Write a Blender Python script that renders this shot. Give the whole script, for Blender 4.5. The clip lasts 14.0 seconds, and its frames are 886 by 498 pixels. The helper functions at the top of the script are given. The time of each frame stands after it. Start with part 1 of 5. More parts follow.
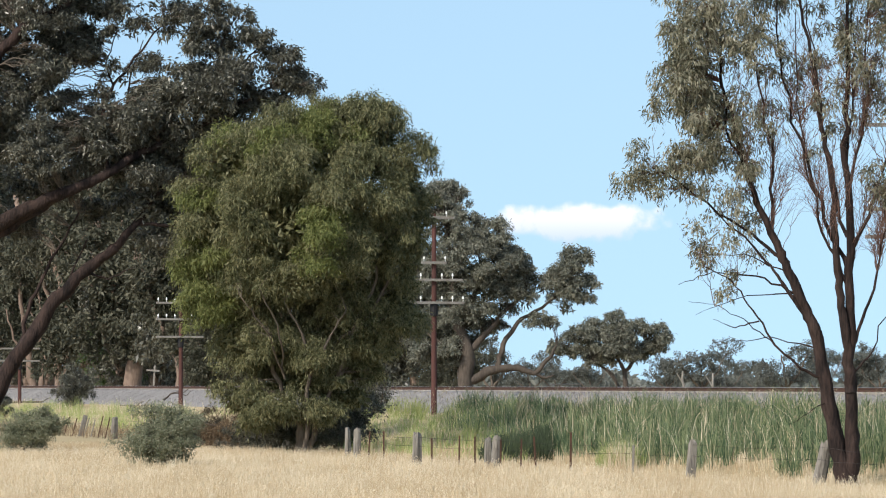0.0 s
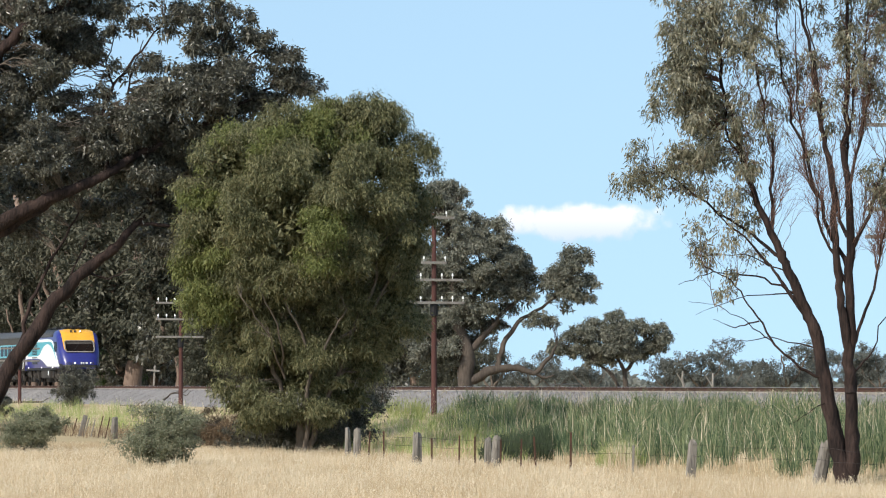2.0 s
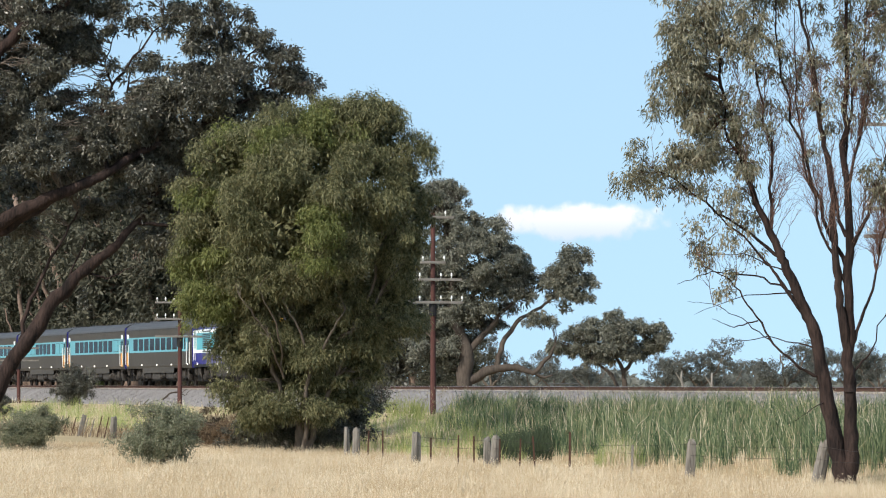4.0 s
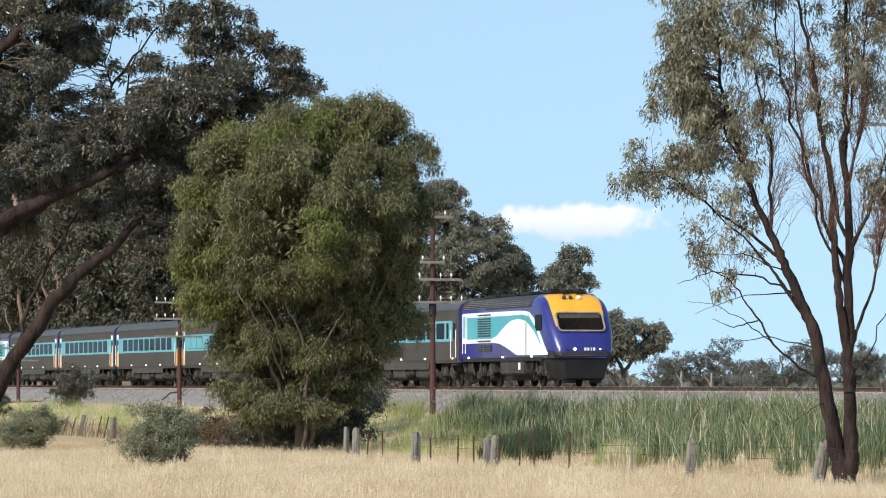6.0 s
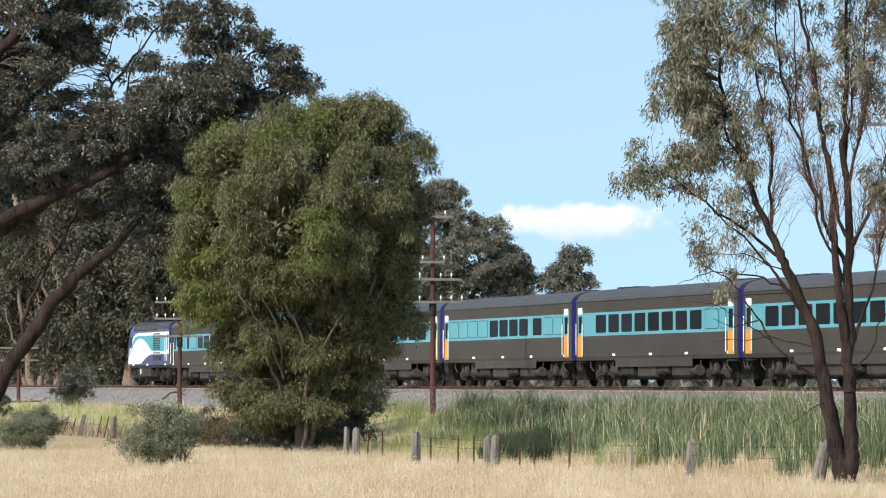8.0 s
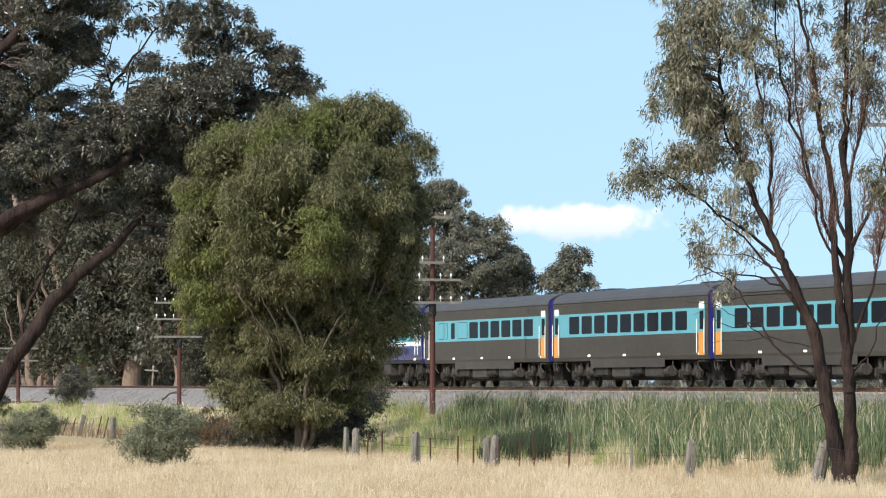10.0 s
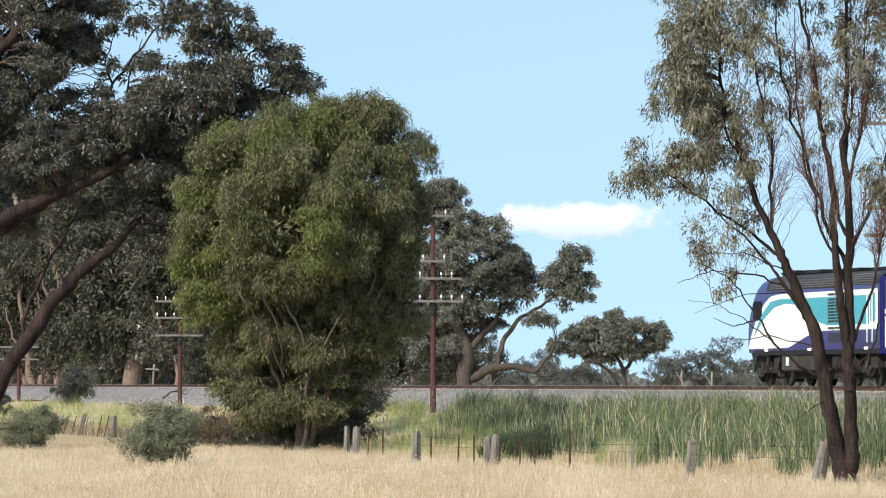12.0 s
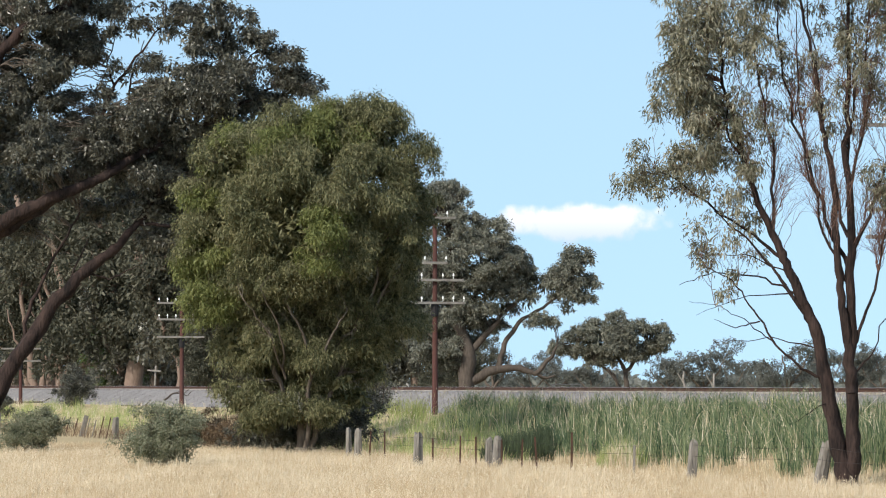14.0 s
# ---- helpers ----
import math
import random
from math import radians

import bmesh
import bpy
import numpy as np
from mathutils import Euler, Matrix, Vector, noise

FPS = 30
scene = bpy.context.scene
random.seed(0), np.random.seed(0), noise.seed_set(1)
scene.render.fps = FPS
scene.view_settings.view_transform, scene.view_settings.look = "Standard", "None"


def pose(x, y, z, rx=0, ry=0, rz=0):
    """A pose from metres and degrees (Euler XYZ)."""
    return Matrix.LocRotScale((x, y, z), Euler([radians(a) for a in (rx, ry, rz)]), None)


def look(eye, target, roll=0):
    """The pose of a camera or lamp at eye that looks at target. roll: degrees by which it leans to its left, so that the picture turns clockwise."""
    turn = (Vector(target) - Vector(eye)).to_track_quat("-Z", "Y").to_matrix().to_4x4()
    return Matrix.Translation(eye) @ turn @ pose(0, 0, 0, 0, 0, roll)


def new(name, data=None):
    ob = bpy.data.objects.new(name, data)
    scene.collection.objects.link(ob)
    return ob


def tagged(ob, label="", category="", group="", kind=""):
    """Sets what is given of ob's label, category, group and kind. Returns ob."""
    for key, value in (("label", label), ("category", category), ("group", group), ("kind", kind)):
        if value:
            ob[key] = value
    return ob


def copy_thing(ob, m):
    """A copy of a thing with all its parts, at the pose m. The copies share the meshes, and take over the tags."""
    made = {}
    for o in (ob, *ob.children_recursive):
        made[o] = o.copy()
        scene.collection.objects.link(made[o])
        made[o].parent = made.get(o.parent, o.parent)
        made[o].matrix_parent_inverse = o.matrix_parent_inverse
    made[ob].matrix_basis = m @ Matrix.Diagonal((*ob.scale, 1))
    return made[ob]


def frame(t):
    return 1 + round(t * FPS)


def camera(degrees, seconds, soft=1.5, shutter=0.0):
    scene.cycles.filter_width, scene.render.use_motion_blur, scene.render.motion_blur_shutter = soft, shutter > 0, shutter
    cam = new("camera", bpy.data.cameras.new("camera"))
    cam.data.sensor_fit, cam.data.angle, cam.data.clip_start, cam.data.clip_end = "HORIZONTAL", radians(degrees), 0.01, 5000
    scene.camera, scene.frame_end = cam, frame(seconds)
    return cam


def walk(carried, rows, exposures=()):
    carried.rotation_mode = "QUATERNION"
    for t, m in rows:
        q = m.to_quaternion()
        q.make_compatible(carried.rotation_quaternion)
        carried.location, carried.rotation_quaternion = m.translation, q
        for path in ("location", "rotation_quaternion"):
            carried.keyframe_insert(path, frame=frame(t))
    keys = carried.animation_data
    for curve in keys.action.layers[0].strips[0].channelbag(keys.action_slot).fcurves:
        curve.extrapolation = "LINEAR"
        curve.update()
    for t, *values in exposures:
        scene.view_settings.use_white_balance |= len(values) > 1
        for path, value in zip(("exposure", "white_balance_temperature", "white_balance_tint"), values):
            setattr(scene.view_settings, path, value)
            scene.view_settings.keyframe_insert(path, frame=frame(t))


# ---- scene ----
EYE = 2.4
TURN = 12.79                      # degrees between the view and the railway line
TILT = 91.528

cam = camera(10.0, 14.0, soft=1.1)
SHAKE = [(0.0, 0, 0), (0.5, -1.3, 0), (1.0, -1.3, 0), (1.5, -1.5, -1), (2.0, 0, 0), (2.5, -0.7, 0.3), (3.0, -1.5, -1),
         (4.2, -1.8, -0.6), (5.5, -2.3, 0), (6.0, -2.3, -0.7), (6.5, -0.8, -0.7), (7.0, -1.3, -1), (7.5, -1.5, -1.5),
         (8.0, -2, -1), (9.2, -2.2, -0.6), (10.5, -2.7, 0), (11.0, -1.3, -1.2), (11.5, -1.3, -1), (12.0, -1.5, -2.5),
         (12.5, 2.3, -1.7), (13.0, 0.5, 0), (13.5, -0.8, 0), (14.0, 1.7, 0.3)]
walk(cam, [(t, pose(0, 0, EYE, TILT + b * 0.0064, 0, a * 0.0064)) for t, a, b in SHAKE],
     [(0, 0.47), (3.0, 0.47), (5.5, 0.44), (7.5, 0.49), (10.5, 0.54), (12.5, 0.52), (14.0, 0.49)])

# ---- light ----
SUN_WAY = Vector((-0.54, -0.58, 0.62)).normalized()
sun = new("sun", bpy.data.lights.new("sun", "SUN"))
sun.data.energy, sun.data.angle, sun.data.color = 3.45, radians(0.53), (1.0, 0.95, 0.86)
sun.matrix_world = look(SUN_WAY * 200, (0, 0, 0))
world = bpy.data.worlds.new("world")
scene.world = world
world.use_nodes = True
wn, wl = world.node_tree.nodes, world.node_tree.links
wn.clear()
w_out, w_bg, w_sky = wn.new("ShaderNodeOutputWorld"), wn.new("ShaderNodeBackground"), wn.new("ShaderNodeTexSky")
w_co, w_add = wn.new("ShaderNodeTexCoord"), wn.new("ShaderNodeVectorMath")
w_sky.sky_type, w_sky.sun_disc = "NISHITA", False
w_sky.sun_elevation = math.asin(SUN_WAY.z)
w_sky.sun_rotation = math.atan2(SUN_WAY.x, SUN_WAY.y)
w_sky.air_density, w_sky.dust_density, w_sky.ozone_density = 1.0, 0.6, 0.6
w_add.operation = "MULTIPLY_ADD"
w_add.inputs[1].default_value = (1, 1, 0.65)
w_add.inputs[2].default_value = (0, 0, 0.305)
w_bg.inputs["Strength"].default_value = 0.15
wl.new(w_co.outputs["Generated"], w_add.inputs[0])
wl.new(w_add.outputs[0], w_sky.inputs["Vector"])
w_tint = wn.new("ShaderNodeMix")
w_tint.data_type, w_tint.blend_type = "RGBA", "MULTIPLY"
w_tint.inputs["Factor"].default_value = 1.0
w_tint.inputs["B"].default_value = (1.42, 1.39, 1.165, 1)
wl.new(w_sky.outputs[0], w_tint.inputs["A"])
wl.new(w_tint.outputs["Result"], w_bg.inputs["Color"])
wl.new(w_bg.outputs[0], w_out.inputs["Surface"])


# ---- materials ----
def mat(name, a, b=None, rough=0.6, metal=0.0, scale=3.0, fine=40.0, bump=0.0, island=False, leaf=0.0, objvar=False, spec=0.5, stretch=None, ior=1.5):
    """A procedural surface: two colours mixed by noise at two sizes, a bump, and an optional share of light let through."""
    m = bpy.data.materials.new(name)
    m.use_nodes = True
    n, l = m.node_tree.nodes, m.node_tree.links
    p = n["Principled BSDF"]
    p.inputs["Roughness"].default_value, p.inputs["Metallic"].default_value = rough, metal
    p.inputs["Specular IOR Level"].default_value, p.inputs["IOR"].default_value = spec, ior
    b = b or tuple(c * 0.75 for c in a)
    co = n.new("ShaderNodeTexCoord")
    vec = co.outputs["Object"]
    if stretch:
        mp = n.new("ShaderNodeMapping")
        mp.inputs["Scale"].default_value = stretch
        l.new(vec, mp.inputs[0])
        vec = mp.outputs[0]
    big, small = n.new("ShaderNodeTexNoise"), n.new("ShaderNodeTexNoise")
    for tex, s in ((big, scale), (small, fine)):
        tex.inputs["Scale"].default_value, tex.inputs["Detail"].default_value = s, 4
        l.new(vec, tex.inputs["Vector"])
    add = n.new("ShaderNodeMath")
    add.operation = "ADD"
    l.new(big.outputs[0], add.inputs[0])
    half = n.new("ShaderNodeMath")
    half.operation = "MULTIPLY_ADD"
    l.new(small.outputs[0], half.inputs[0])
    half.inputs[1].default_value, half.inputs[2].default_value = 0.7, -0.35
    l.new(half.outputs[0], add.inputs[1])
    fac = add.outputs[0]
    if island or objvar:
        src = n.new("ShaderNodeNewGeometry").outputs["Random Per Island"] if island else n.new("ShaderNodeObjectInfo").outputs["Random"]
        mad = n.new("ShaderNodeMath")
        mad.operation = "MULTIPLY_ADD"
        l.new(src, mad.inputs[0])
        mad.inputs[1].default_value, mad.inputs[2].default_value = 0.8, -0.4
        ad2 = n.new("ShaderNodeMath")
        ad2.operation = "ADD"
        l.new(fac, ad2.inputs[0])
        l.new(mad.outputs[0], ad2.inputs[1])
        fac = ad2.outputs[0]
    ramp = n.new("ShaderNodeValToRGB")
    ramp.color_ramp.elements[0].position, ramp.color_ramp.elements[1].position = 0.25, 0.75
    ramp.color_ramp.elements[0].color, ramp.color_ramp.elements[1].color = (*a, 1), (*b, 1)
    l.new(fac, ramp.inputs[0])
    l.new(ramp.outputs[0], p.inputs["Base Color"])
    if bump:
        bp = n.new("ShaderNodeBump")
        bp.inputs["Strength"].default_value, bp.inputs["Distance"].default_value = bump, 0.05
        l.new(small.outputs[0], bp.inputs["Height"])
        l.new(bp.outputs[0], p.inputs["Normal"])
    if leaf:
        tr, mx = n.new("ShaderNodeBsdfTranslucent"), n.new("ShaderNodeMixShader")
        l.new(ramp.outputs[0], tr.inputs[0])
        mx.inputs[0].default_value = leaf
        l.new(p.outputs[0], mx.inputs[1])
        l.new(tr.outputs[0], mx.inputs[2])
        l.new(mx.outputs[0], n["Material Output"].inputs["Surface"])
    return m


M = {
    "soil": mat("soil", (0.30, 0.23, 0.13), (0.42, 0.33, 0.19), 0.95, scale=0.15, fine=5, bump=0.4, spec=0.15),
    "dry": mat("dry_grass", (0.68, 0.55, 0.39), (0.40, 0.28, 0.16), 0.8, stretch=(1, 0.12, 1), scale=0.5, fine=3, island=True, leaf=0.3, spec=0.25),
    "straw": mat("straw", (0.77, 0.67, 0.51), (0.51, 0.40, 0.26), 0.8, stretch=(1, 0.12, 1), scale=0.5, fine=3, island=True, leaf=0.3, spec=0.25),
    "lush": mat("lush_grass", (0.21, 0.265, 0.085), (0.43, 0.44, 0.19), 0.75, scale=0.3, fine=3, island=True, leaf=0.3, spec=0.25),
    "mid": mat("verge_grass", (0.16, 0.20, 0.06), (0.30, 0.30, 0.12), 0.75, scale=0.4, fine=3, island=True, leaf=0.3, spec=0.25),
    "reed": mat("reed", (0.034, 0.068, 0.032), (0.21, 0.24, 0.125), 0.55, scale=1.6, fine=3, island=True, leaf=0.25, spec=0.25),
    "plume": mat("reed_plume", (0.36, 0.31, 0.21), (0.20, 0.17, 0.12), 0.85, scale=0.6, fine=5, island=True, leaf=0.2, spec=0.2),
    "ballast": mat("ballast", (0.24, 0.222, 0.214), (0.165, 0.15, 0.143), 0.95, scale=0.6, fine=14, bump=0.4, spec=0.15),
    "concrete": mat("sleeper_concrete", (0.42, 0.38, 0.34), (0.28, 0.24, 0.21), 0.9, scale=2, fine=20, bump=0.3, spec=0.15),
    "rust": mat("rusty_steel", (0.10, 0.052, 0.036), (0.06, 0.034, 0.026), 0.75, 0.2, scale=3, fine=30, bump=0.2, spec=0.15),
    "polish": mat("polished_steel", (0.55, 0.53, 0.5), (0.4, 0.38, 0.36), 0.3, 0.9),
    "bark_dark": mat("dark_bark", (0.009, 0.007, 0.007), (0.052, 0.034, 0.029), 0.9, scale=3.0, fine=16, bump=1.0, stretch=(1, 1, 0.25), spec=0.15),
    "bark_mid": mat("brown_grey_bark", (0.10, 0.08, 0.066), (0.045, 0.036, 0.03), 0.9, scale=1.5, fine=12, bump=0.6, stretch=(1, 1, 0.25), spec=0.15),
    "bark_grey": mat("grey_bark", (0.16, 0.13, 0.105), (0.08, 0.063, 0.05), 0.9, scale=1.5, fine=12, bump=0.6, stretch=(1, 1, 0.25), spec=0.15),
    "bark_pale": mat("pale_bark", (0.24, 0.175, 0.14), (0.12, 0.085, 0.066), 0.85, scale=0.8, fine=9, bump=0.4, stretch=(1, 1, 0.25), spec=0.15),
    "twig": mat("reddish_twig", (0.17, 0.10, 0.075), (0.10, 0.06, 0.05), 0.8, scale=2, fine=12, spec=0.15),
    "leaf_olive": mat("olive_leaf", (0.072, 0.078, 0.035), (0.240, 0.226, 0.118), 0.5, scale=0.75, fine=3, island=True, leaf=0.34, spec=0.25),
    "leaf_fresh": mat("fresh_leaf", (0.08, 0.097, 0.026), (0.21, 0.222, 0.08), 0.5, scale=0.5, fine=3, island=True, leaf=0.32, spec=0.25),
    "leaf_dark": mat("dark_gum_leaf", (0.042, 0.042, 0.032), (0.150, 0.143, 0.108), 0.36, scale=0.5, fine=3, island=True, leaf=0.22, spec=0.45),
    "leaf_gum": mat("gum_leaf", (0.105, 0.105, 0.066), (0.29, 0.268, 0.19), 0.38, scale=0.6, fine=3, island=True, leaf=0.28, spec=0.45),
    "leaf_pale": mat("pale_gum_leaf", (0.095, 0.097, 0.076), (0.240, 0.235, 0.182), 0.42, scale=0.6, fine=3, island=True, leaf=0.25, spec=0.4),
    # dark blade colour that paints the shaded hollow among the reeds
    "reed_gap": mat("reed_hollow_shade", (0.022, 0.036, 0.018), (0.07, 0.09, 0.045), 0.6, scale=0.8, fine=5, island=True, leaf=0.15, spec=0.25),
    "brown": mat("dead_grass", (0.12, 0.08, 0.05), (0.24, 0.17, 0.105), 0.9, scale=0.4, fine=3, island=True, leaf=0.2, spec=0.25),
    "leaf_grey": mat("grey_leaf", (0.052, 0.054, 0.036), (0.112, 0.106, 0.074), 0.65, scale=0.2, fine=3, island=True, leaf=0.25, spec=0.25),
    "leaf_green": mat("green_leaf", (0.055, 0.095, 0.028), (0.11, 0.15, 0.05), 0.5, scale=0.35, fine=3, island=True, leaf=0.25, spec=0.25),
    # distance haze is mixed into this leaf colour, paler and greyer
    "leaf_hazed": mat("hazed_leaf", (0.092, 0.099, 0.090), (0.155, 0.158, 0.14), 0.7, scale=0.1, fine=2, island=True, leaf=0.2, spec=0.25),
    "bush": mat("saltbush_leaf", (0.13, 0.14, 0.085), (0.25, 0.25, 0.17), 0.6, scale=0.8, fine=5, island=True, leaf=0.2, spec=0.25),
    "post": mat("weathered_wood", (0.25, 0.226, 0.2), (0.10, 0.088, 0.076), 0.9, scale=3, fine=22, bump=0.7, stretch=(1, 1, 0.15), spec=0.15),
    "pole_wood": mat("red_brown_pole", (0.085, 0.036, 0.03), (0.04, 0.021, 0.018), 0.8, scale=1.5, fine=14, bump=0.4, stretch=(1, 1, 0.1), spec=0.15),
    "arm_wood": mat("grey_crossarm", (0.28, 0.255, 0.225), (0.16, 0.14, 0.12), 0.85, scale=3, fine=18),
    "black": mat("black_iron", (0.012, 0.012, 0.014), (0.022, 0.02, 0.02), 0.6, scale=2, spec=0.15),
    "porcelain": mat("white_porcelain", (0.82, 0.82, 0.80), (0.72, 0.72, 0.70), 0.25),
    "blue": mat("blue_paint", (0.021, 0.024, 0.175), (0.017, 0.019, 0.135), 0.32, scale=0.6, fine=8),
    "teal": mat("teal_paint", (0.04, 0.33, 0.40), (0.033, 0.27, 0.33), 0.35, scale=0.6, fine=8),
    "aqua": mat("pale_teal_trim", (0.095, 0.335, 0.40), (0.075, 0.275, 0.335), 0.4, scale=0.6, fine=8),
    "white": mat("white_paint", (0.80, 0.80, 0.78), (0.70, 0.70, 0.67), 0.35, scale=0.6, fine=8),
    "yellow": mat("yellow_paint", (0.72, 0.36, 0.03), (0.60, 0.29, 0.025), 0.35, scale=0.6, fine=8),
    "orange": mat("orange_paint", (0.70, 0.29, 0.03), (0.55, 0.22, 0.025), 0.45, scale=0.6, fine=8),
    "steel": mat("dusty_steel_side", (0.068, 0.059, 0.050), (0.045, 0.039, 0.033), 0.6, 0.0, scale=0.5, fine=6, bump=0.05, spec=0.15),
    "roof_black": mat("sooty_black_roof", (0.022, 0.022, 0.025), (0.04, 0.038, 0.038), 0.55, scale=0.8, fine=7, spec=0.15),
    "roof": mat("grey_roof", (0.072, 0.07, 0.073), (0.05, 0.049, 0.05), 0.5, scale=0.5, fine=6, spec=0.15),
    "grime": mat("grimy_underframe", (0.045, 0.039, 0.034), (0.02, 0.017, 0.016), 0.85, scale=2, fine=12, bump=0.3, spec=0.15),
    "tank": mat("dusty_tank", (0.075, 0.066, 0.058), (0.032, 0.028, 0.025), 0.8, scale=1, fine=8, spec=0.15),
    "glass": mat("dark_train_glass", (0.004, 0.004, 0.005), (0.016, 0.011, 0.009), 0.12, scale=0.5, ior=1.05),
    "roof_bar": mat("dusty_roof_bar", (0.15, 0.14, 0.135), (0.085, 0.08, 0.078), 0.6, scale=2, fine=12),
    "seal": mat("green_black_rubber", (0.012, 0.07, 0.08), (0.01, 0.05, 0.06), 0.7),
    "louvre": mat("dark_louvre", (0.02, 0.022, 0.026), (0.035, 0.035, 0.04), 0.6),
}


def glow(name, colour, power):
    m = bpy.data.materials.new(name)
    m.use_nodes = True
    p = m.node_tree.nodes["Principled BSDF"]
    p.inputs["Base Color"].default_value = (*colour, 1)
    p.inputs["Emission Color"].default_value, p.inputs["Emission Strength"].default_value = (*colour, 1), power
    return m


M["lamp"] = glow("headlamp_glow", (1.0, 0.95, 0.85), 4.0)
M["dim"] = glow("dim_lamp_glow", (1.0, 0.93, 0.85), 0.5)


# ---- building blocks ----
rng = np.random.default_rng(7)


def mesh_of(name, verts, faces, materials, index=None, smooth=False):
    me = bpy.data.meshes.new(name)
    me.from_pydata([tuple(v) for v in verts], [], faces)
    for m in materials if isinstance(materials, (list, tuple)) else [materials]:
        me.materials.append(m)
    if index is not None:
        me.polygons.foreach_set("material_index", index)
    if smooth:
        me.polygons.foreach_set("use_smooth", [True] * len(me.polygons))
    me.update()
    return me


def part_mesh(name, me, parent=None, label="", at=None):
    ob = new(name, me)
    if parent:
        ob.parent = parent
    if at is not None:
        ob.matrix_basis = at
    if label:
        ob["label"] = label
    return ob


def part(name, bm, material, parent=None, label="", smooth=False):
    me = bpy.data.meshes.new(name)
    bm.to_mesh(me)
    bm.free()
    for m in material if isinstance(material, (list, tuple)) else [material]:
        me.materials.append(m)
    if smooth:
        me.polygons.foreach_set("use_smooth", [True] * len(me.polygons))
    return part_mesh(name, me, parent, label)


def thing(name, m, label, category, group="", kind=""):
    ob = new(name)
    ob.empty_display_size = 0.3
    ob.matrix_basis = m
    return tagged(ob, label, category, group, kind)


def box(bm, c, s, rot=None, bevel=0.0):
    m = Matrix.Translation(c) @ (rot or Matrix.Identity(4)) @ Matrix.Diagonal((*s, 1))
    made = bmesh.ops.create_cube(bm, size=1, matrix=m)["verts"]
    if bevel:
        edges = list({e for v in made for e in v.link_edges})
        bmesh.ops.bevel(bm, geom=edges, offset=bevel, segments=2, affect="EDGES")
    return bm


def cyl(bm, c, r, h, rot=None, seg=12, r2=None):
    m = Matrix.Translation(c) @ (rot or Matrix.Identity(4))
    bmesh.ops.create_cone(bm, cap_ends=True, segments=seg, radius1=r, radius2=r if r2 is None else r2, depth=h, matrix=m)
    return bm


def quads_mesh(name, v, material, per=4):
    """A mesh of many loose faces of the same number of corners, from an array of shape (n, per, 3)."""
    n = len(v)
    me = bpy.data.meshes.new(name)
    me.vertices.add(n * per)
    me.vertices.foreach_set("co", v.reshape(-1).astype(np.float32))
    me.loops.add(n * per)
    me.loops.foreach_set("vertex_index", np.arange(n * per, dtype=np.int32))
    me.polygons.add(n)
    me.polygons.foreach_set("loop_start", np.arange(0, n * per, per, dtype=np.int32))
    me.materials.append(material)
    me.update(calc_edges=True)
    return me


def unit(a):
    return a / np.maximum(np.linalg.norm(a, axis=-1, keepdims=True), 1e-9)


def leaf_mesh(name, at, way, length, width, material):
    """Diamond leaves at the points, hanging along the ways."""
    n = len(at)
    side = unit(np.cross(way, unit(rng.normal(size=(n, 3)))))
    length, width = np.reshape(length, (-1, 1)), np.reshape(width, (-1, 1))
    mid = at + way * length * 0.45
    tip = at + way * length
    tip[:, 2] -= length[:, 0] * 0.15
    return quads_mesh(name, np.stack([at, mid + side * width / 2, tip, mid - side * width / 2], 1), material)


def blade_mesh(name, at, height, width, lean, material, plain=False):
    """Grass or reed blades in one bent strip each: a foot, a knee and a tip."""
    n = len(at)
    a = rng.uniform(0, 2 * np.pi, n)
    side = np.stack([np.cos(a), np.sin(a) * 0.5, np.zeros(n)], 1)
    b = rng.uniform(0, 2 * np.pi, n)
    off = np.stack([np.cos(b), np.sin(b), np.zeros(n)], 1) * (np.abs(rng.normal(size=n)) * lean * height)[:, None]
    up = np.zeros((n, 3))
    up[:, 2] = height
    w = np.reshape(width, (-1, 1)) * side / 2
    tip = at + up * 1.0 + off
    if plain:
        return quads_mesh(name, np.stack([at - w, at + w, tip], 1), material, 3)
    knee = at + up * 0.6 + off * 0.35
    v = np.stack([at - w, at + w, knee + w * 0.8, knee - w * 0.8, tip], 1)
    me = bpy.data.meshes.new(name)
    me.vertices.add(n * 5)
    me.vertices.foreach_set("co", v.reshape(-1).astype(np.float32))
    me.loops.add(n * 7)
    me.loops.foreach_set("vertex_index", (np.arange(n)[:, None] * 5 + np.array([0, 1, 2, 3, 3, 2, 4])).reshape(-1).astype(np.int32))
    me.polygons.add(n * 2)
    me.polygons.foreach_set("loop_start", (np.arange(n)[:, None] * 7 + np.array([0, 4])).reshape(-1).astype(np.int32))
    me.materials.append(material)
    me.update(calc_edges=True)
    return me


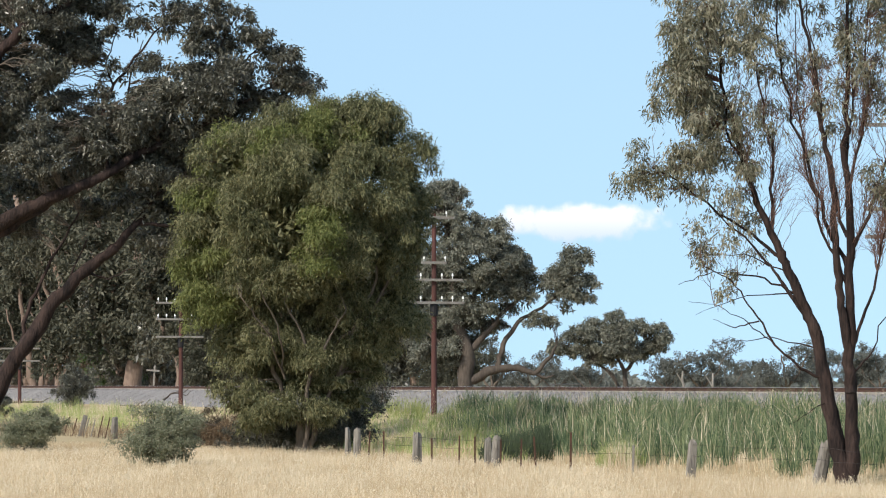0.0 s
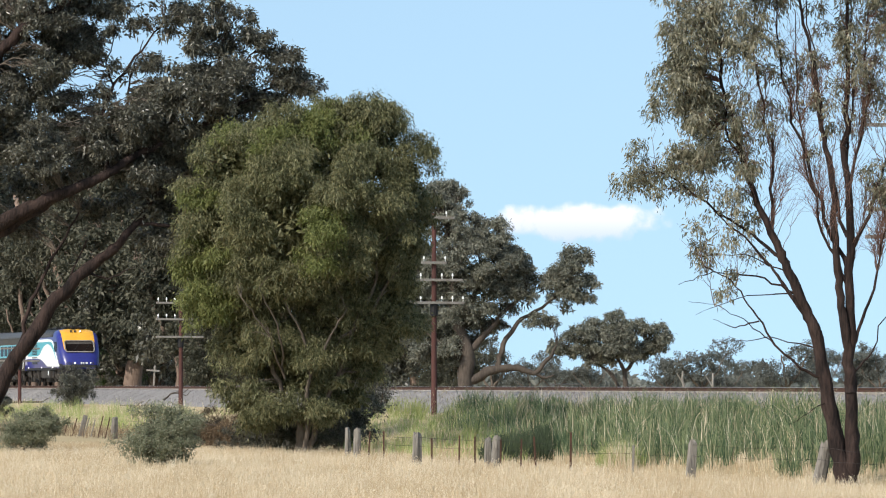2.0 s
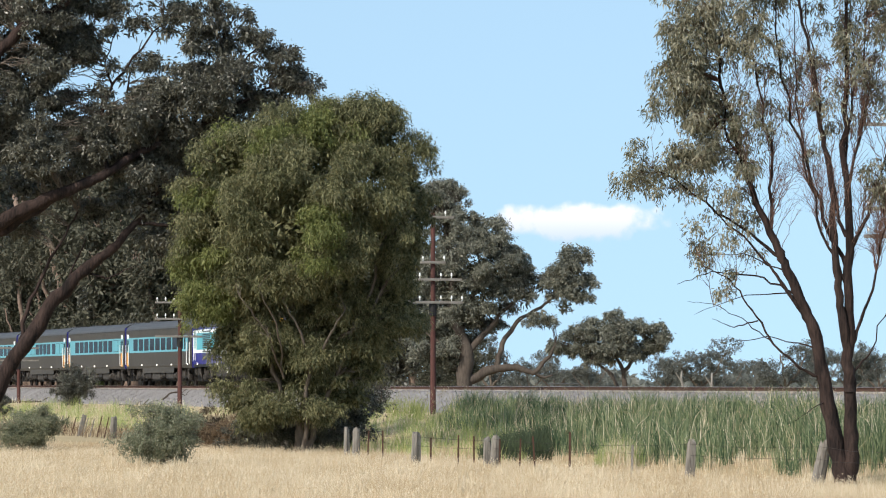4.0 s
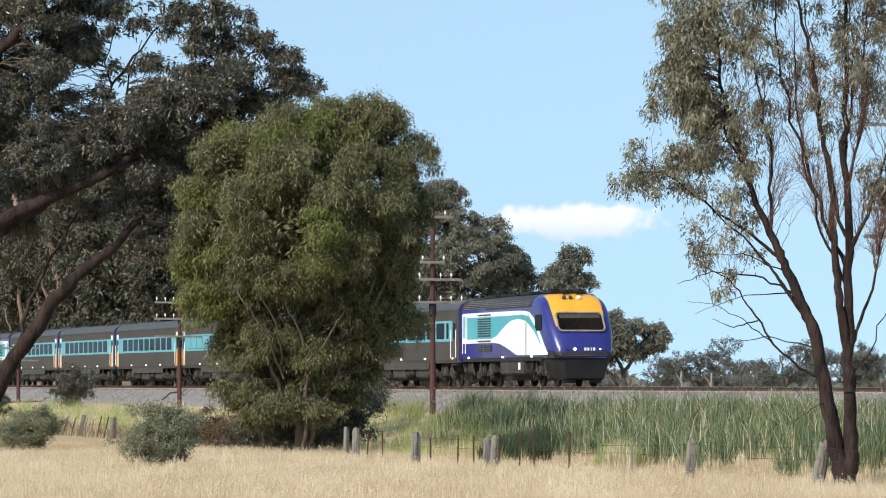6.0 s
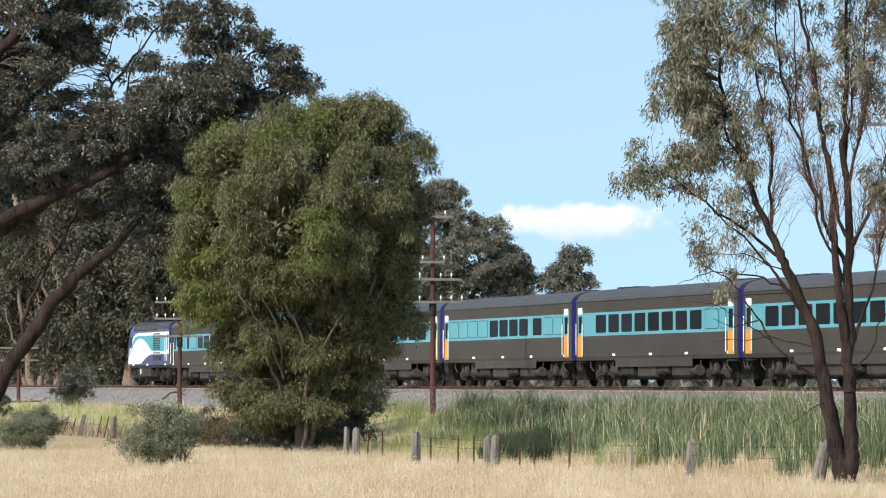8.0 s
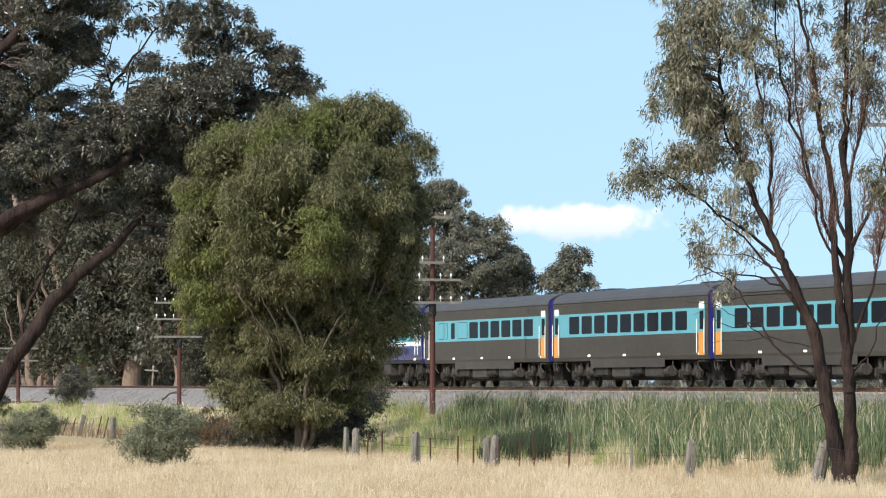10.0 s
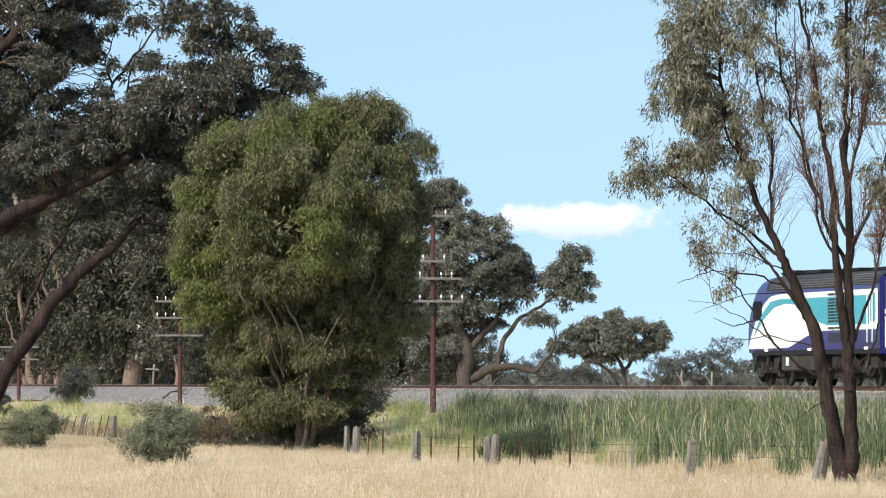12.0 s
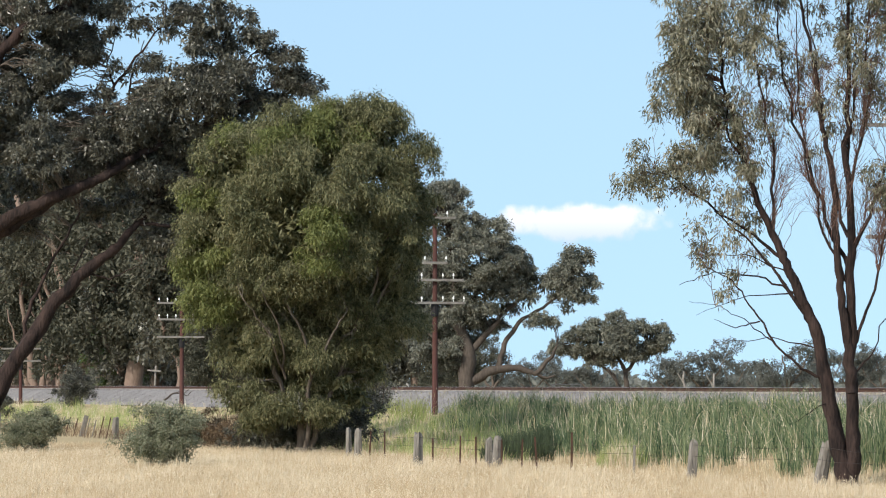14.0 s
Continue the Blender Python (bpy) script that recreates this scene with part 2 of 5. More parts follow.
def tube(verts, faces, path, radii, sides=7):
    """Adds a tapered, bent tube along the path to the lists."""
    path = [Vector(p) for p in path]
    first = len(verts)
    for i, p in enumerate(path):
        d = (path[min(i + 1, len(path) - 1)] - path[max(i - 1, 0)]).normalized()
        u = d.cross(Vector((0.31, 0.95, 0.02))).normalized()
        w = d.cross(u)
        for k in range(sides):
            a = 2 * math.pi * k / sides
            rough = 1 + (0.16 * noise.noise(p * 2.3 + Vector((math.cos(a), math.sin(a), 0)) * 1.7) if sides > 8 else 0)
            verts.append(p + (u * math.cos(a) + w * math.sin(a)) * radii[i] * rough)
    for i in range(len(path) - 1):
        for k in range(sides):
            a, b = first + i * sides + k, first + i * sides + (k + 1) % sides
            faces.append((a, b, b + sides, a + sides))
    faces.append(tuple(range(first, first + sides)))
    faces.append(tuple(range(len(verts) - sides, len(verts))))


def bent(a, b, n=6, sag=0.0, wob=0.1, rnd=random):
    """A wavering path from a to b that bows upwards by sag."""
    a, b = Vector(a), Vector(b)
    s = (b - a).length * wob
    out = []
    for i in range(n):
        k = i / (n - 1)
        p = a.lerp(b, k) + Vector((0, 0, sag * 4 * k * (1 - k)))
        if 0 < i < n - 1:
            p += Vector((rnd.uniform(-s, s), rnd.uniform(-s, s), rnd.uniform(-s, s)))
        out.append(p)
    return out


# ---- the railway line's own frame: s along it, q across it towards the camera ----
SIN, COS = math.sin(radians(TURN)), math.cos(radians(TURN))
ORIGIN = Vector((53.4, 0, 0))
ALONG, ACROSS = Vector((-SIN, COS, 0)), Vector((-COS, -SIN, 0))
RAIL_TOP = 2.28


def place(s, q, z=0.0):
    return ORIGIN + ALONG * s + ACROSS * q + Vector((0, 0, z))


def q_of(x, y):
    return (ORIGIN.x - x) * COS - y * SIN


def height(q):
    """The ground's height at a distance from the line."""
    a = abs(q)
    if q >= 0:
        if a < 5:
            return 1.15
        if a < 17:
            k = (a - 5) / 12
            return 1.15 * (1 - k * k * (3 - 2 * k))
        if a < 40:
            return 0.0
        return min(0.8, (a - 40) / 12 * 0.8)
    return 1.15 if a < 6 else max(0.7, 1.15 - (a - 6) * 0.03)


def ground_z(x, y):
    return height(q_of(x, y))


def at(x_mark, y):
    """A point at depth y on the line of sight that leaves the middle by x_mark thousandths."""
    x = x_mark / 1000 * y
    return x, y, ground_z(x, y)


# ---- ground ----
def ground():
    qs = [-4500, -1500, -600, -250, -100, -50, -30, -20, -12, -8, -6, -5, -3, 0, 3, 5, 6, 7, 8, 9, 10, 11, 12, 13, 14, 15, 16, 17, 19, 22, 26, 30, 35, 40, 46, 52, 60, 80, 150, 400, 1200, 3000]
    ss = [-3000, -800, -200, -60] + list(range(0, 480, 8)) + [500, 560, 700, 1000, 1600, 2600, 4700]
    verts = [place(s, q, height(q) + (0.06 * noise.noise((s * 0.11, q * 0.2, 0)) if 0 < s < 480 and 5 < q < 60 else 0)) for q in qs for s in ss]
    n = len(ss)
    faces = [(i * n + j, i * n + j + 1, (i + 1) * n + j + 1, (i + 1) * n + j) for i in range(len(qs) - 1) for j in range(n - 1)]
    tagged(part_mesh("ground", mesh_of("ground", verts, faces, M["soil"], smooth=True)), "dry brown paddock soil under the grass", "ground", kind="structure")


ground()


def railway():
    ss = np.arange(60, 560, 2.0)
    prof = [(-4.0, 1.05), (-3.4, 1.33), (-1.9, 2.01), (-1.2, 2.07), (1.2, 2.07), (1.9, 2.01), (3.4, 1.33), (4.0, 1.05)]
    verts, faces = [], []
    for s in ss:
        for q, z in prof:
            verts.append(place(s, q + 0.12 * noise.noise((s * 0.7, q, 1)), z + 0.05 * noise.noise((s * 0.9, q * 2, 4))))
    n = len(prof)
    for i in range(len(ss) - 1):
        for j in range(n - 1):
            faces.append((i * n + j, i * n + j + 1, (i + 1) * n + j + 1, (i + 1) * n + j))
    bed = part_mesh("ballast_bed", mesh_of("ballast_bed", verts, faces, M["ballast"]))
    tagged(bed, "grey crushed stone ballast bank under the track", "ballast", kind="structure")
    # loose stones on the bank
    n = 16000
    s, q = rng.uniform(120, 420, n), rng.uniform(0.0, 3.7, n)
    z = np.interp(q, [0, 1.2, 1.9, 3.4, 4], [2.07, 2.07, 2.01, 1.33, 1.05]) + rng.uniform(0, 0.04, n)
    c = np.array(ORIGIN)[None] + s[:, None] * np.array(ALONG) + q[:, None] * np.array(ACROSS)
    c[:, 2] = z
    r = rng.uniform(0.02, 0.045, n)[:, None, None]
    tet = np.array([[1, 0, -0.5], [-0.5, 0.9, -0.5], [-0.5, -0.9, -0.5], [0, 0, 0.9]])
    tri = np.array([[0, 1, 3], [1, 2, 3], [2, 0, 3]])
    v = c[:, None, :] + tet[None] * r * rng.uniform(0.7, 1.3, (n, 4, 1))
    stones = part_mesh("ballast_stones", quads_mesh("ballast_stones", v[:, tri, :].reshape(-1, 3, 3), M["ballast"], 3))
    tagged(stones, "loose grey crushed stones on the railway bank", "gravel", kind="stuff")
    # sleepers
    bm_v, bm_f = [], []
    for s in np.arange(100, 520, 0.68):
        base = len(bm_v)
        for ds, q, z in ((-.12, -1.25, 1.98), (.12, -1.25, 1.98), (.12, 1.25, 1.98), (-.12, 1.25, 1.98), (-.1, -1.23, 2.13), (.1, -1.23, 2.13), (.1, 1.23, 2.13), (-.1, 1.23, 2.13)):
            bm_v.append(place(s + ds, q, z))
        bm_f += [tuple(base + k for k in f) for f in ((0, 1, 5, 4), (1, 2, 6, 5), (2, 3, 7, 6), (3, 0, 4, 7), (4, 5, 6, 7))]
    sl = part_mesh("sleepers", mesh_of("sleepers", bm_v, bm_f, M["concrete"]))
    tagged(sl, "weathered concrete sleepers under the rails", "sleeper", kind="stuff")
    for q in (-0.7525, 0.7525):
        verts, faces = [], []
        prof = [(-.07, 2.04), (.07, 2.04), (.07, 2.06), (.012, 2.08), (.012, 2.155), (.036, 2.165), (.036, 2.195), (.028, 2.2), (-.028, 2.2), (-.036, 2.195), (-.036, 2.165), (-.012, 2.155), (-.012, 2.08), (-.07, 2.06)]
        for s in (40, 600):
            verts += [place(s, q + a, z + RAIL_TOP - 2.2) for a, z in prof]
        k = len(prof)
        faces = [(i, (i + 1) % k, k + (i + 1) % k, k + i) for i in range(k)]
        idx = [1 if i in (6, 7, 8) else 0 for i in range(k)]
        rail = part_mesh("rail", mesh_of("rail", verts, faces, [M["rust"], M["polish"]], idx))
        tagged(rail, "rusty brown steel rail with a polished top", "rail", "rails of the line", kind="structure")


railway()


# ---- trees ----
def lobe_points(lobes, per, shell=0.45):
    """Random points in a set of ellipsoids, thicker near their skins; lobes are (x, z, rx, rz, y, weight)."""
    vol = np.array([l[2] * l[3] * (l[5] if len(l) > 5 else 1) for l in lobes])
    counts = np.maximum(1, (vol / vol.sum() * per).astype(int))
    out = []
    for l, n in zip(lobes, counts):
        d = unit(rng.normal(size=(n, 3)))
        r = rng.uniform(0, 1, (n, 1)) ** shell
        y = l[4] if len(l) > 4 else 0.0
        out.append(np.array([l[0], y, l[1]]) + d * r * np.array([l[2], (l[2] + l[3]) / 2, l[3]]))
    return np.concatenate(out)


def skin_points(lobes, n):
    """Random points on the outer skin of a union of lobes."""
    c = np.array([(l[0], l[4] if len(l) > 4 else 0.0, l[1]) for l in lobes])
    r = np.array([(l[2], (l[2] + l[3]) / 2, l[3]) for l in lobes])
    area = r[:, 0] * r[:, 2] * np.array([l[5] if len(l) > 5 else 1.0 for l in lobes])
    pick = rng.choice(len(lobes), n * 6, p=area / area.sum())
    p = c[pick] + unit(rng.normal(size=(n * 6, 3))) * r[pick] * rng.uniform(0.84, 1.0, (n * 6, 1))
    inside = np.zeros(len(p), bool)
    for k in range(len(lobes)):
        inside |= (pick != k) & ((((p - c[k]) / (r[k] * 0.86)) ** 2).sum(1) < 1)
    return p[~inside][:n]


def domed(centres, radius, k, lift=0.35):
    """Several leaf clumps over the upper side of each rounded bough."""
    n = len(centres) * k
    d = rng.normal(size=(n, 3))
    d[:, 2] = np.abs(d[:, 2]) * 1.1 - lift * 0.5
    r = np.repeat(rng.uniform(0.65, 1.25, len(centres)), k)[:, None] * radius
    return np.repeat(centres, k, 0) + unit(d) * r


def within(lobes, d):
    """The lobes drawn in by d, to leave room for the boughs on their skin."""
    return [(l[0], l[1], max(l[2] - d, l[2] * 0.4), max(l[3] - d, l[3] * 0.4), *l[4:]) for l in lobes]


def leaf_crown(t, centres, foliage, sprays, leaves, size, clump, droop, tight=0.2, under=-0.35, hollow=0.25, flat=0.8):
    """Leaf sprays on the skin of each clump, fuller above than below."""
    m = len(centres) * sprays
    d = unit(rng.normal(size=(m, 3)))
    d[:, 2] = np.where(d[:, 2] < under, -d[:, 2], d[:, 2])
    rad = clump * np.repeat(rng.uniform(0.6, 1.35, len(centres)), sprays)
    sp = np.repeat(centres, sprays, 0) + d * (rad * rng.uniform(hollow, 1, m) ** 0.5)[:, None] * np.array([1, 1, flat])
    n = m * leaves
    out = np.repeat(d, leaves, 0)
    off = rng.normal(size=(n, 3)) * clump * tight
    fall = np.abs(rng.normal(size=n)) * clump * droop * 0.55
    p = np.repeat(sp, leaves, 0) + off
    p[:, 2] -= fall
    way = unit(rng.normal(size=(n, 3)) * (1.0 - droop * 0.65) + np.array([0, 0, -droop]) + out * 0.45)
    p[:, 2] = np.maximum(p[:, 2], 0.03)
    ln, wd = rng.uniform(0.6, 1.3, n) * size[0], rng.uniform(0.7, 1.3, n) * size[1]
    return part_mesh("crown", leaf_mesh("crown", p, way, ln, wd, foliage), t)


def inner_leaves(t, lobes, n, foliage, size, reach=0.72):
    """Filler leaves deep inside a crown, behind its leafy skin."""
    p = lobe_points([(l[0], l[1], l[2] * reach, l[3] * reach, *l[4:]) for l in lobes], n, 0.6)
    way = unit(rng.normal(size=p.shape) + np.array([0, 0, -0.4]))
    p[:, 2] = np.maximum(p[:, 2], 0.3)
    ob = part_mesh("inner_foliage", leaf_mesh("inner_foliage", p, way, rng.uniform(0.6, 1.3, len(p)) * size[0], rng.uniform(0.6, 1.3, len(p)) * size[1], foliage), t)
    return tagged(ob, kind="stuff")


def tree(name, base, lobes, limbs, foliage, bark, label, clumps=200, sprays=12, leaves=40, size=(0.15, 0.03), clump=0.5, droop=0.8,
         twig=(0.012, 0.03), twigs=1.0, category="tree", group="", twig_bark=None, seed=1, shell=0.35, bare=(), tight=0.2, under=-0.35, skin=False, hollow=0.25, flat=0.8, dome=None):
    """A tree: limbs are (path, foot radius, tip radius); branches run from the limbs to clumps of leaf sprays in the lobes."""
    rnd = random.Random(seed)
    t = thing(name, Matrix.Translation(base), label, category, group)
    joints = []
    for i, (path, r0, r1) in enumerate(limbs):
        fine = []
        for a, b in zip(path, path[1:]):
            fine += bent(a, b, 6, 0, 0.035, rnd)[:-1]
        fine.append(Vector(path[-1]))
        k = len(fine)
        verts, faces = [], []
        radii = [(r0 + (r1 - r0) * (j / (k - 1)) ** 0.8) * rnd.uniform(0.92, 1.08) for j in range(k)]
        if i == 0:
            radii[0] *= 1.45
        tube(verts, faces, fine, radii, 11)
        part_mesh("trunk" if i == 0 else "limb", mesh_of("limb", verts, faces, bark, smooth=True), t)
        skip = 2 if i == 0 else 1
        joints += list(zip(fine[skip:], radii[skip:]))
    centres = skin_points(lobes, clumps) if skin else lobe_points(lobes, clumps, shell)
    if dome:
        centres = domed(centres, *dome)
    jp = np.array([p for p, r in joints])
    verts, faces = [], []
    for c in centres[: int(len(centres) * twigs)]:
        d = np.linalg.norm((jp - c) * np.array([1, 1, 1.2]), axis=1) + np.maximum(0, jp[:, 2] - c[2]) * 1.5
        j = int(np.argmin(d))
        a = Vector(jp[j])
        r = min(joints[j][1] * 0.6, rnd.uniform(*twig) * 1.5)
        path = bent(a, c, 6, 0.1 * (Vector(c) - a).length, 0.07, rnd)
        tube(verts, faces, path, [r, r * 0.85, r * 0.7, r * 0.55, r * 0.4, r * 0.2], 4)
        for _ in range(2):
            e = Vector(c) + Vector((rnd.uniform(-1, 1), rnd.uniform(-1, 1), rnd.uniform(-0.4, 1))) * clump
            tube(verts, faces, bent(path[rnd.choice((3, 4))], e, 4, 0.05, 0.08, rnd), [r * 0.45, r * 0.35, r * 0.25, r * 0.12], 3)
    for lobe in bare:
        for c in lobe_points([lobe], int(70 * (lobe[5] if len(lobe) > 5 else 1)), 0.6):
            j = int(np.argmin(np.linalg.norm(jp - c, axis=1) + np.maximum(0, jp[:, 2] - c[2]) * 2 + np.maximum(0, 1.0 - (c[2] - jp[:, 2]))))
            r = rnd.uniform(*twig) * 0.9
            path = bent(jp[j], c, 6, 0.02, 0.05, rnd)
            tube(verts, faces, path, [r, r * 0.85, r * 0.7, r * 0.55, r * 0.4, r * 0.25], 4)
            for _ in range(4):
                e = path[rnd.choice((2, 3, 4))]
                tube(verts, faces, bent(e, e + ((path[-1] - path[0]).normalized() * 0.8 + Vector((rnd.uniform(-1, 1), rnd.uniform(-1, 1), rnd.uniform(-0.4, 0.9)))) * 0.5, 4, 0.03, 0.08, rnd), [r * 0.5, r * 0.4, r * 0.3, r * 0.2], 3)
    if faces:
        tagged(part_mesh("branchwork", mesh_of("branchwork", verts, faces, twig_bark or bark), t), kind="stuff")
    crown = leaf_crown(t, centres, foliage, sprays, leaves, size, clump, droop, tight, under, hollow, flat)
    return t, crown


MAIN_UPPER = [(0.27, 7.77, 4.13, 3.65, 0), (-2.51, 9.89, 1.44, 1.63, -0.3), (-3.38, 7.97, 1.15, 1.73, 0), (-1.17, 10.27, 1.54, 1.44, -0.5), (0.75, 10.75, 1.63, 1.5, -0.3), (2.28, 10.65, 1.54, 1.54, 0), (3.53, 9.31, 1.11, 1.73, 0), (3.72, 7.2, 0.92, 2.11, 0.3), (-3.67, 6.91, 0.81, 1.34, 0)]
MAIN_LOWER = [(-3.05, 5.85, 0.8, 1.54, -0.3), (-2.0, 3.94, 1.3, 1.54, 0.5), (-0.21, 3.74, 2.0, 1.73, 0.5), (1.71, 4.13, 1.73, 1.73, 0.5), (3.24, 5.09, 1.25, 1.73, 0.8), (-1.35, 2.21, 1.2, 0.86, 0.3), (0.75, 2.4, 1.34, 0.96, 0.2), (2.28, 2.98, 1.15, 0.96, 0.6), (0.3, 3.3, 0.9, 0.7, -1.3), (-1.2, 3.5, 0.8, 0.9, -1.0), (1.4, 2.5, 0.8, 0.6, -1.0), (-0.5, 1.5, 1.1, 0.9, -0.7), (-1.9, 1.9, 1.3, 1.0, 0.2), (-1.4, 1.1, 1.2, 0.8, -0.2), (0.7, 1.5, 1.2, 0.9, -0.6), (1.8, 2.0, 1.0, 0.9, 0)]
MAIN_LOBES = within(MAIN_UPPER + MAIN_LOWER, 0.42)
main_tree, main_crown = tree(
    "tree", at(-28.2, 172), MAIN_LOBES,
    [([(0, 0, 0), (0.1, 0, 1.2), (0.3, 0, 2.6), (0.7, 0, 5.0), (0.9, 0, 8.8)], 0.19, 0.04),
     ([(0.1, 0, 0.8), (-0.9, -0.3, 2.8), (-1.8, -0.4, 5.6), (-1.9, 0, 9.0)], 0.11, 0.03),
     ([(0.2, 0.1, 0), (0.8, -0.1, 1.6), (1.4, -0.5, 3.0), (2.6, -0.6, 6.0), (3.0, 0, 9.4)], 0.11, 0.03),
     ([(0.1, -0.4, 0), (0.4, -1.0, 2.8), (0.1, -1.5, 4.1), (-0.5, -1.9, 5.2)], 0.09, 0.025),
     ([(0.4, -1.0, 2.8), (1.0, -1.4, 3.9), (1.6, -1.6, 4.9)], 0.06, 0.02),
     ([(-0.5, -0.7, 2.6), (-1.1, -2.0, 4.2), (-1.9, -2.6, 5.3)], 0.045, 0.015),
     ([(-0.5, -0.7, 2.6), (-0.7, -2.1, 4.4), (-1.3, -2.8, 5.6)], 0.045, 0.015),
     ([(0.5, 0.1, 3.0), (2.2, -0.6, 4.6), (3.6, -0.4, 6.6)], 0.10, 0.03)],
    M["leaf_olive"], M["bark_grey"], "dense olive-green weeping wattle tree beside the fence", 310, 11, 13, (0.15, 0.031), 0.3, 0.8, twig=(0.008, 0.02), twigs=0.12, seed=3, tight=0.26, under=-0.2, skin=True, hollow=0.4, dome=(0.52, 8))
inner_leaves(main_tree, MAIN_LOBES, 42000, M["leaf_olive"], (0.26, 0.09), 0.85)

fresh_crown = leaf_crown(main_tree, domed(skin_points([(-3.1, 5.75, 0.65, 1.3, -0.6, 3), (-2.5, 9.6, 1.0, 1.1, -0.5), (-0.9, 10.0, 1.0, 0.9, -0.8), (0.7, 6.9, 0.8, 1.0, -3.0), (0.9, 10.5, 1.1, 0.9, -0.5), (-3.2, 7.6, 0.7, 1.1, -0.6)], 60), 0.5, 8),
                         M["leaf_fresh"], 11, 13, (0.15, 0.031), 0.3, 0.8, 0.26, -0.2, 0.4)
fresh_crown["label"] = "fresh yellow-green foliage"

GUM_LEFT = [(1.83, 16.01, 1.22, 0.91, 0), (3.05, 15.7, 1.12, 0.91, -1), (2.44, 14.48, 1.12, 0.81, 0), (3.55, 14.99, 0.81, 0.81, 1), (4.06, 14.08, 0.71, 0.61, 0), (3.15, 13.67, 0.91, 0.61, -1.5), (2.03, 13.37, 1.12, 0.71, 0), (1.42, 12.35, 1.02, 0.81, -1), (2.84, 12.56, 1.02, 0.71, 0), (3.76, 12.05, 0.81, 0.71, 0.5), (2.44, 11.44, 1.12, 0.71, -1), (1.52, 10.93, 1.02, 0.81, 0), (2.84, 10.32, 1.12, 0.71, -1.5), (3.86, 10.83, 0.81, 0.71, 0), (4.67, 15.91, 0.91, 0.51, 0), (5.79, 16.01, 0.81, 0.45, 0.5)]
GUM_TOP = [(6.7, 16.05, 0.71, 0.37, 0), (8.02, 15.7, 0.81, 0.61, 0), (9.04, 15.5, 0.91, 0.71, -0.5), (9.95, 15.09, 0.91, 0.77, 0), (10.6, 14.48, 0.69, 0.57, 0.3), (11.27, 14.02, 0.49, 0.41, 0), (8.23, 14.69, 0.71, 0.71, -0.5), (9.24, 14.28, 0.91, 0.77, 0), (10.16, 13.77, 0.85, 0.61, -0.6), (11.17, 13.21, 0.71, 0.45, 0), (12.08, 13.06, 0.51, 0.32, 0.3), (12.43, 12.86, 0.28, 0.2, 0), (10.66, 12.86, 0.77, 0.45, 0), (9.65, 13.06, 0.91, 0.65, -1)]
GUM_HEART = [(8.63, 13.27, 0.85, 0.73, 0), (7.51, 12.96, 0.97, 0.73, -0.5), (8.23, 12.35, 1.06, 0.73, -1), (9.34, 12.25, 1.02, 0.61, 0.5), (7.01, 12.15, 0.91, 0.73, 0), (7.72, 11.64, 0.91, 0.61, -0.6), (6.4, 12.56, 0.71, 0.57, 0.4), (6.09, 11.64, 0.91, 0.69, -1), (5.18, 11.84, 0.71, 0.61, 0), (4.87, 10.93, 0.91, 0.69, -0.6), (6.09, 10.73, 0.97, 0.65, 0), (7.11, 10.97, 0.81, 0.69, 0.5), (7.92, 10.63, 0.71, 0.69, 1), (6.7, 9.91, 0.85, 0.69, -0.5), (5.59, 10.12, 0.81, 0.57, 1), (9.75, 11.64, 0.8, 0.57, 0.4), (8.73, 11.13, 0.9, 0.8, 1), (10.76, 12.35, 0.7, 0.37, 0.5), (11.4, 12.7, 0.5, 0.3, 0.3)]
GUM_LOW = [(3.25, 9.41, 0.91, 0.57, 1), (4.47, 10.12, 0.81, 0.53, 0), (2.03, 9.51, 0.91, 0.61, 1.5), (6.5, 8.8, 0.81, 0.73, 0.5), (7.31, 9.31, 0.81, 0.81, 1), (7.51, 8.09, 0.69, 0.77, 1), (6.7, 7.68, 0.81, 0.61, 1.2), (5.59, 9.1, 0.73, 0.49, 1.6), (4.47, 8.7, 0.73, 0.45, 2), (1.62, 8.09, 0.81, 0.49, 2.5), (7.92, 9.91, 0.81, 0.81, 1.5)]
GUM_OUTER = [(0.0, 14.99, 1.62, 1.62, 0), (-0.41, 12.15, 1.83, 1.62, -1), (-0.61, 9.51, 1.83, 1.22, 0), (0.81, 17.02, 1.83, 0.81, 0), (3.66, 16.92, 1.83, 0.61, 0), (7.31, 16.72, 1.62, 0.45, 0)]
GUM_WISPS = [(4.57, 15.0, 0.32, 0.24, 0), (4.98, 14.2, 0.28, 0.22, 0.2), (5.99, 15.1, 0.34, 0.24, 0.2), (5.59, 13.4, 0.34, 0.24, 0), (6.54, 13.8, 0.3, 0.24, 0.1), (7.1, 14.9, 0.32, 0.24, 0), (4.67, 13.0, 0.36, 0.28, 0), (6.4, 15.6, 0.38, 0.24, 0.2), (7.35, 13.9, 0.34, 0.3, 0), (11.7, 13.5, 0.3, 0.22, 0.2)]
GUM_LOBES = GUM_WISPS + within(GUM_LEFT + GUM_TOP + GUM_HEART + GUM_LOW + GUM_OUTER, 0.14)
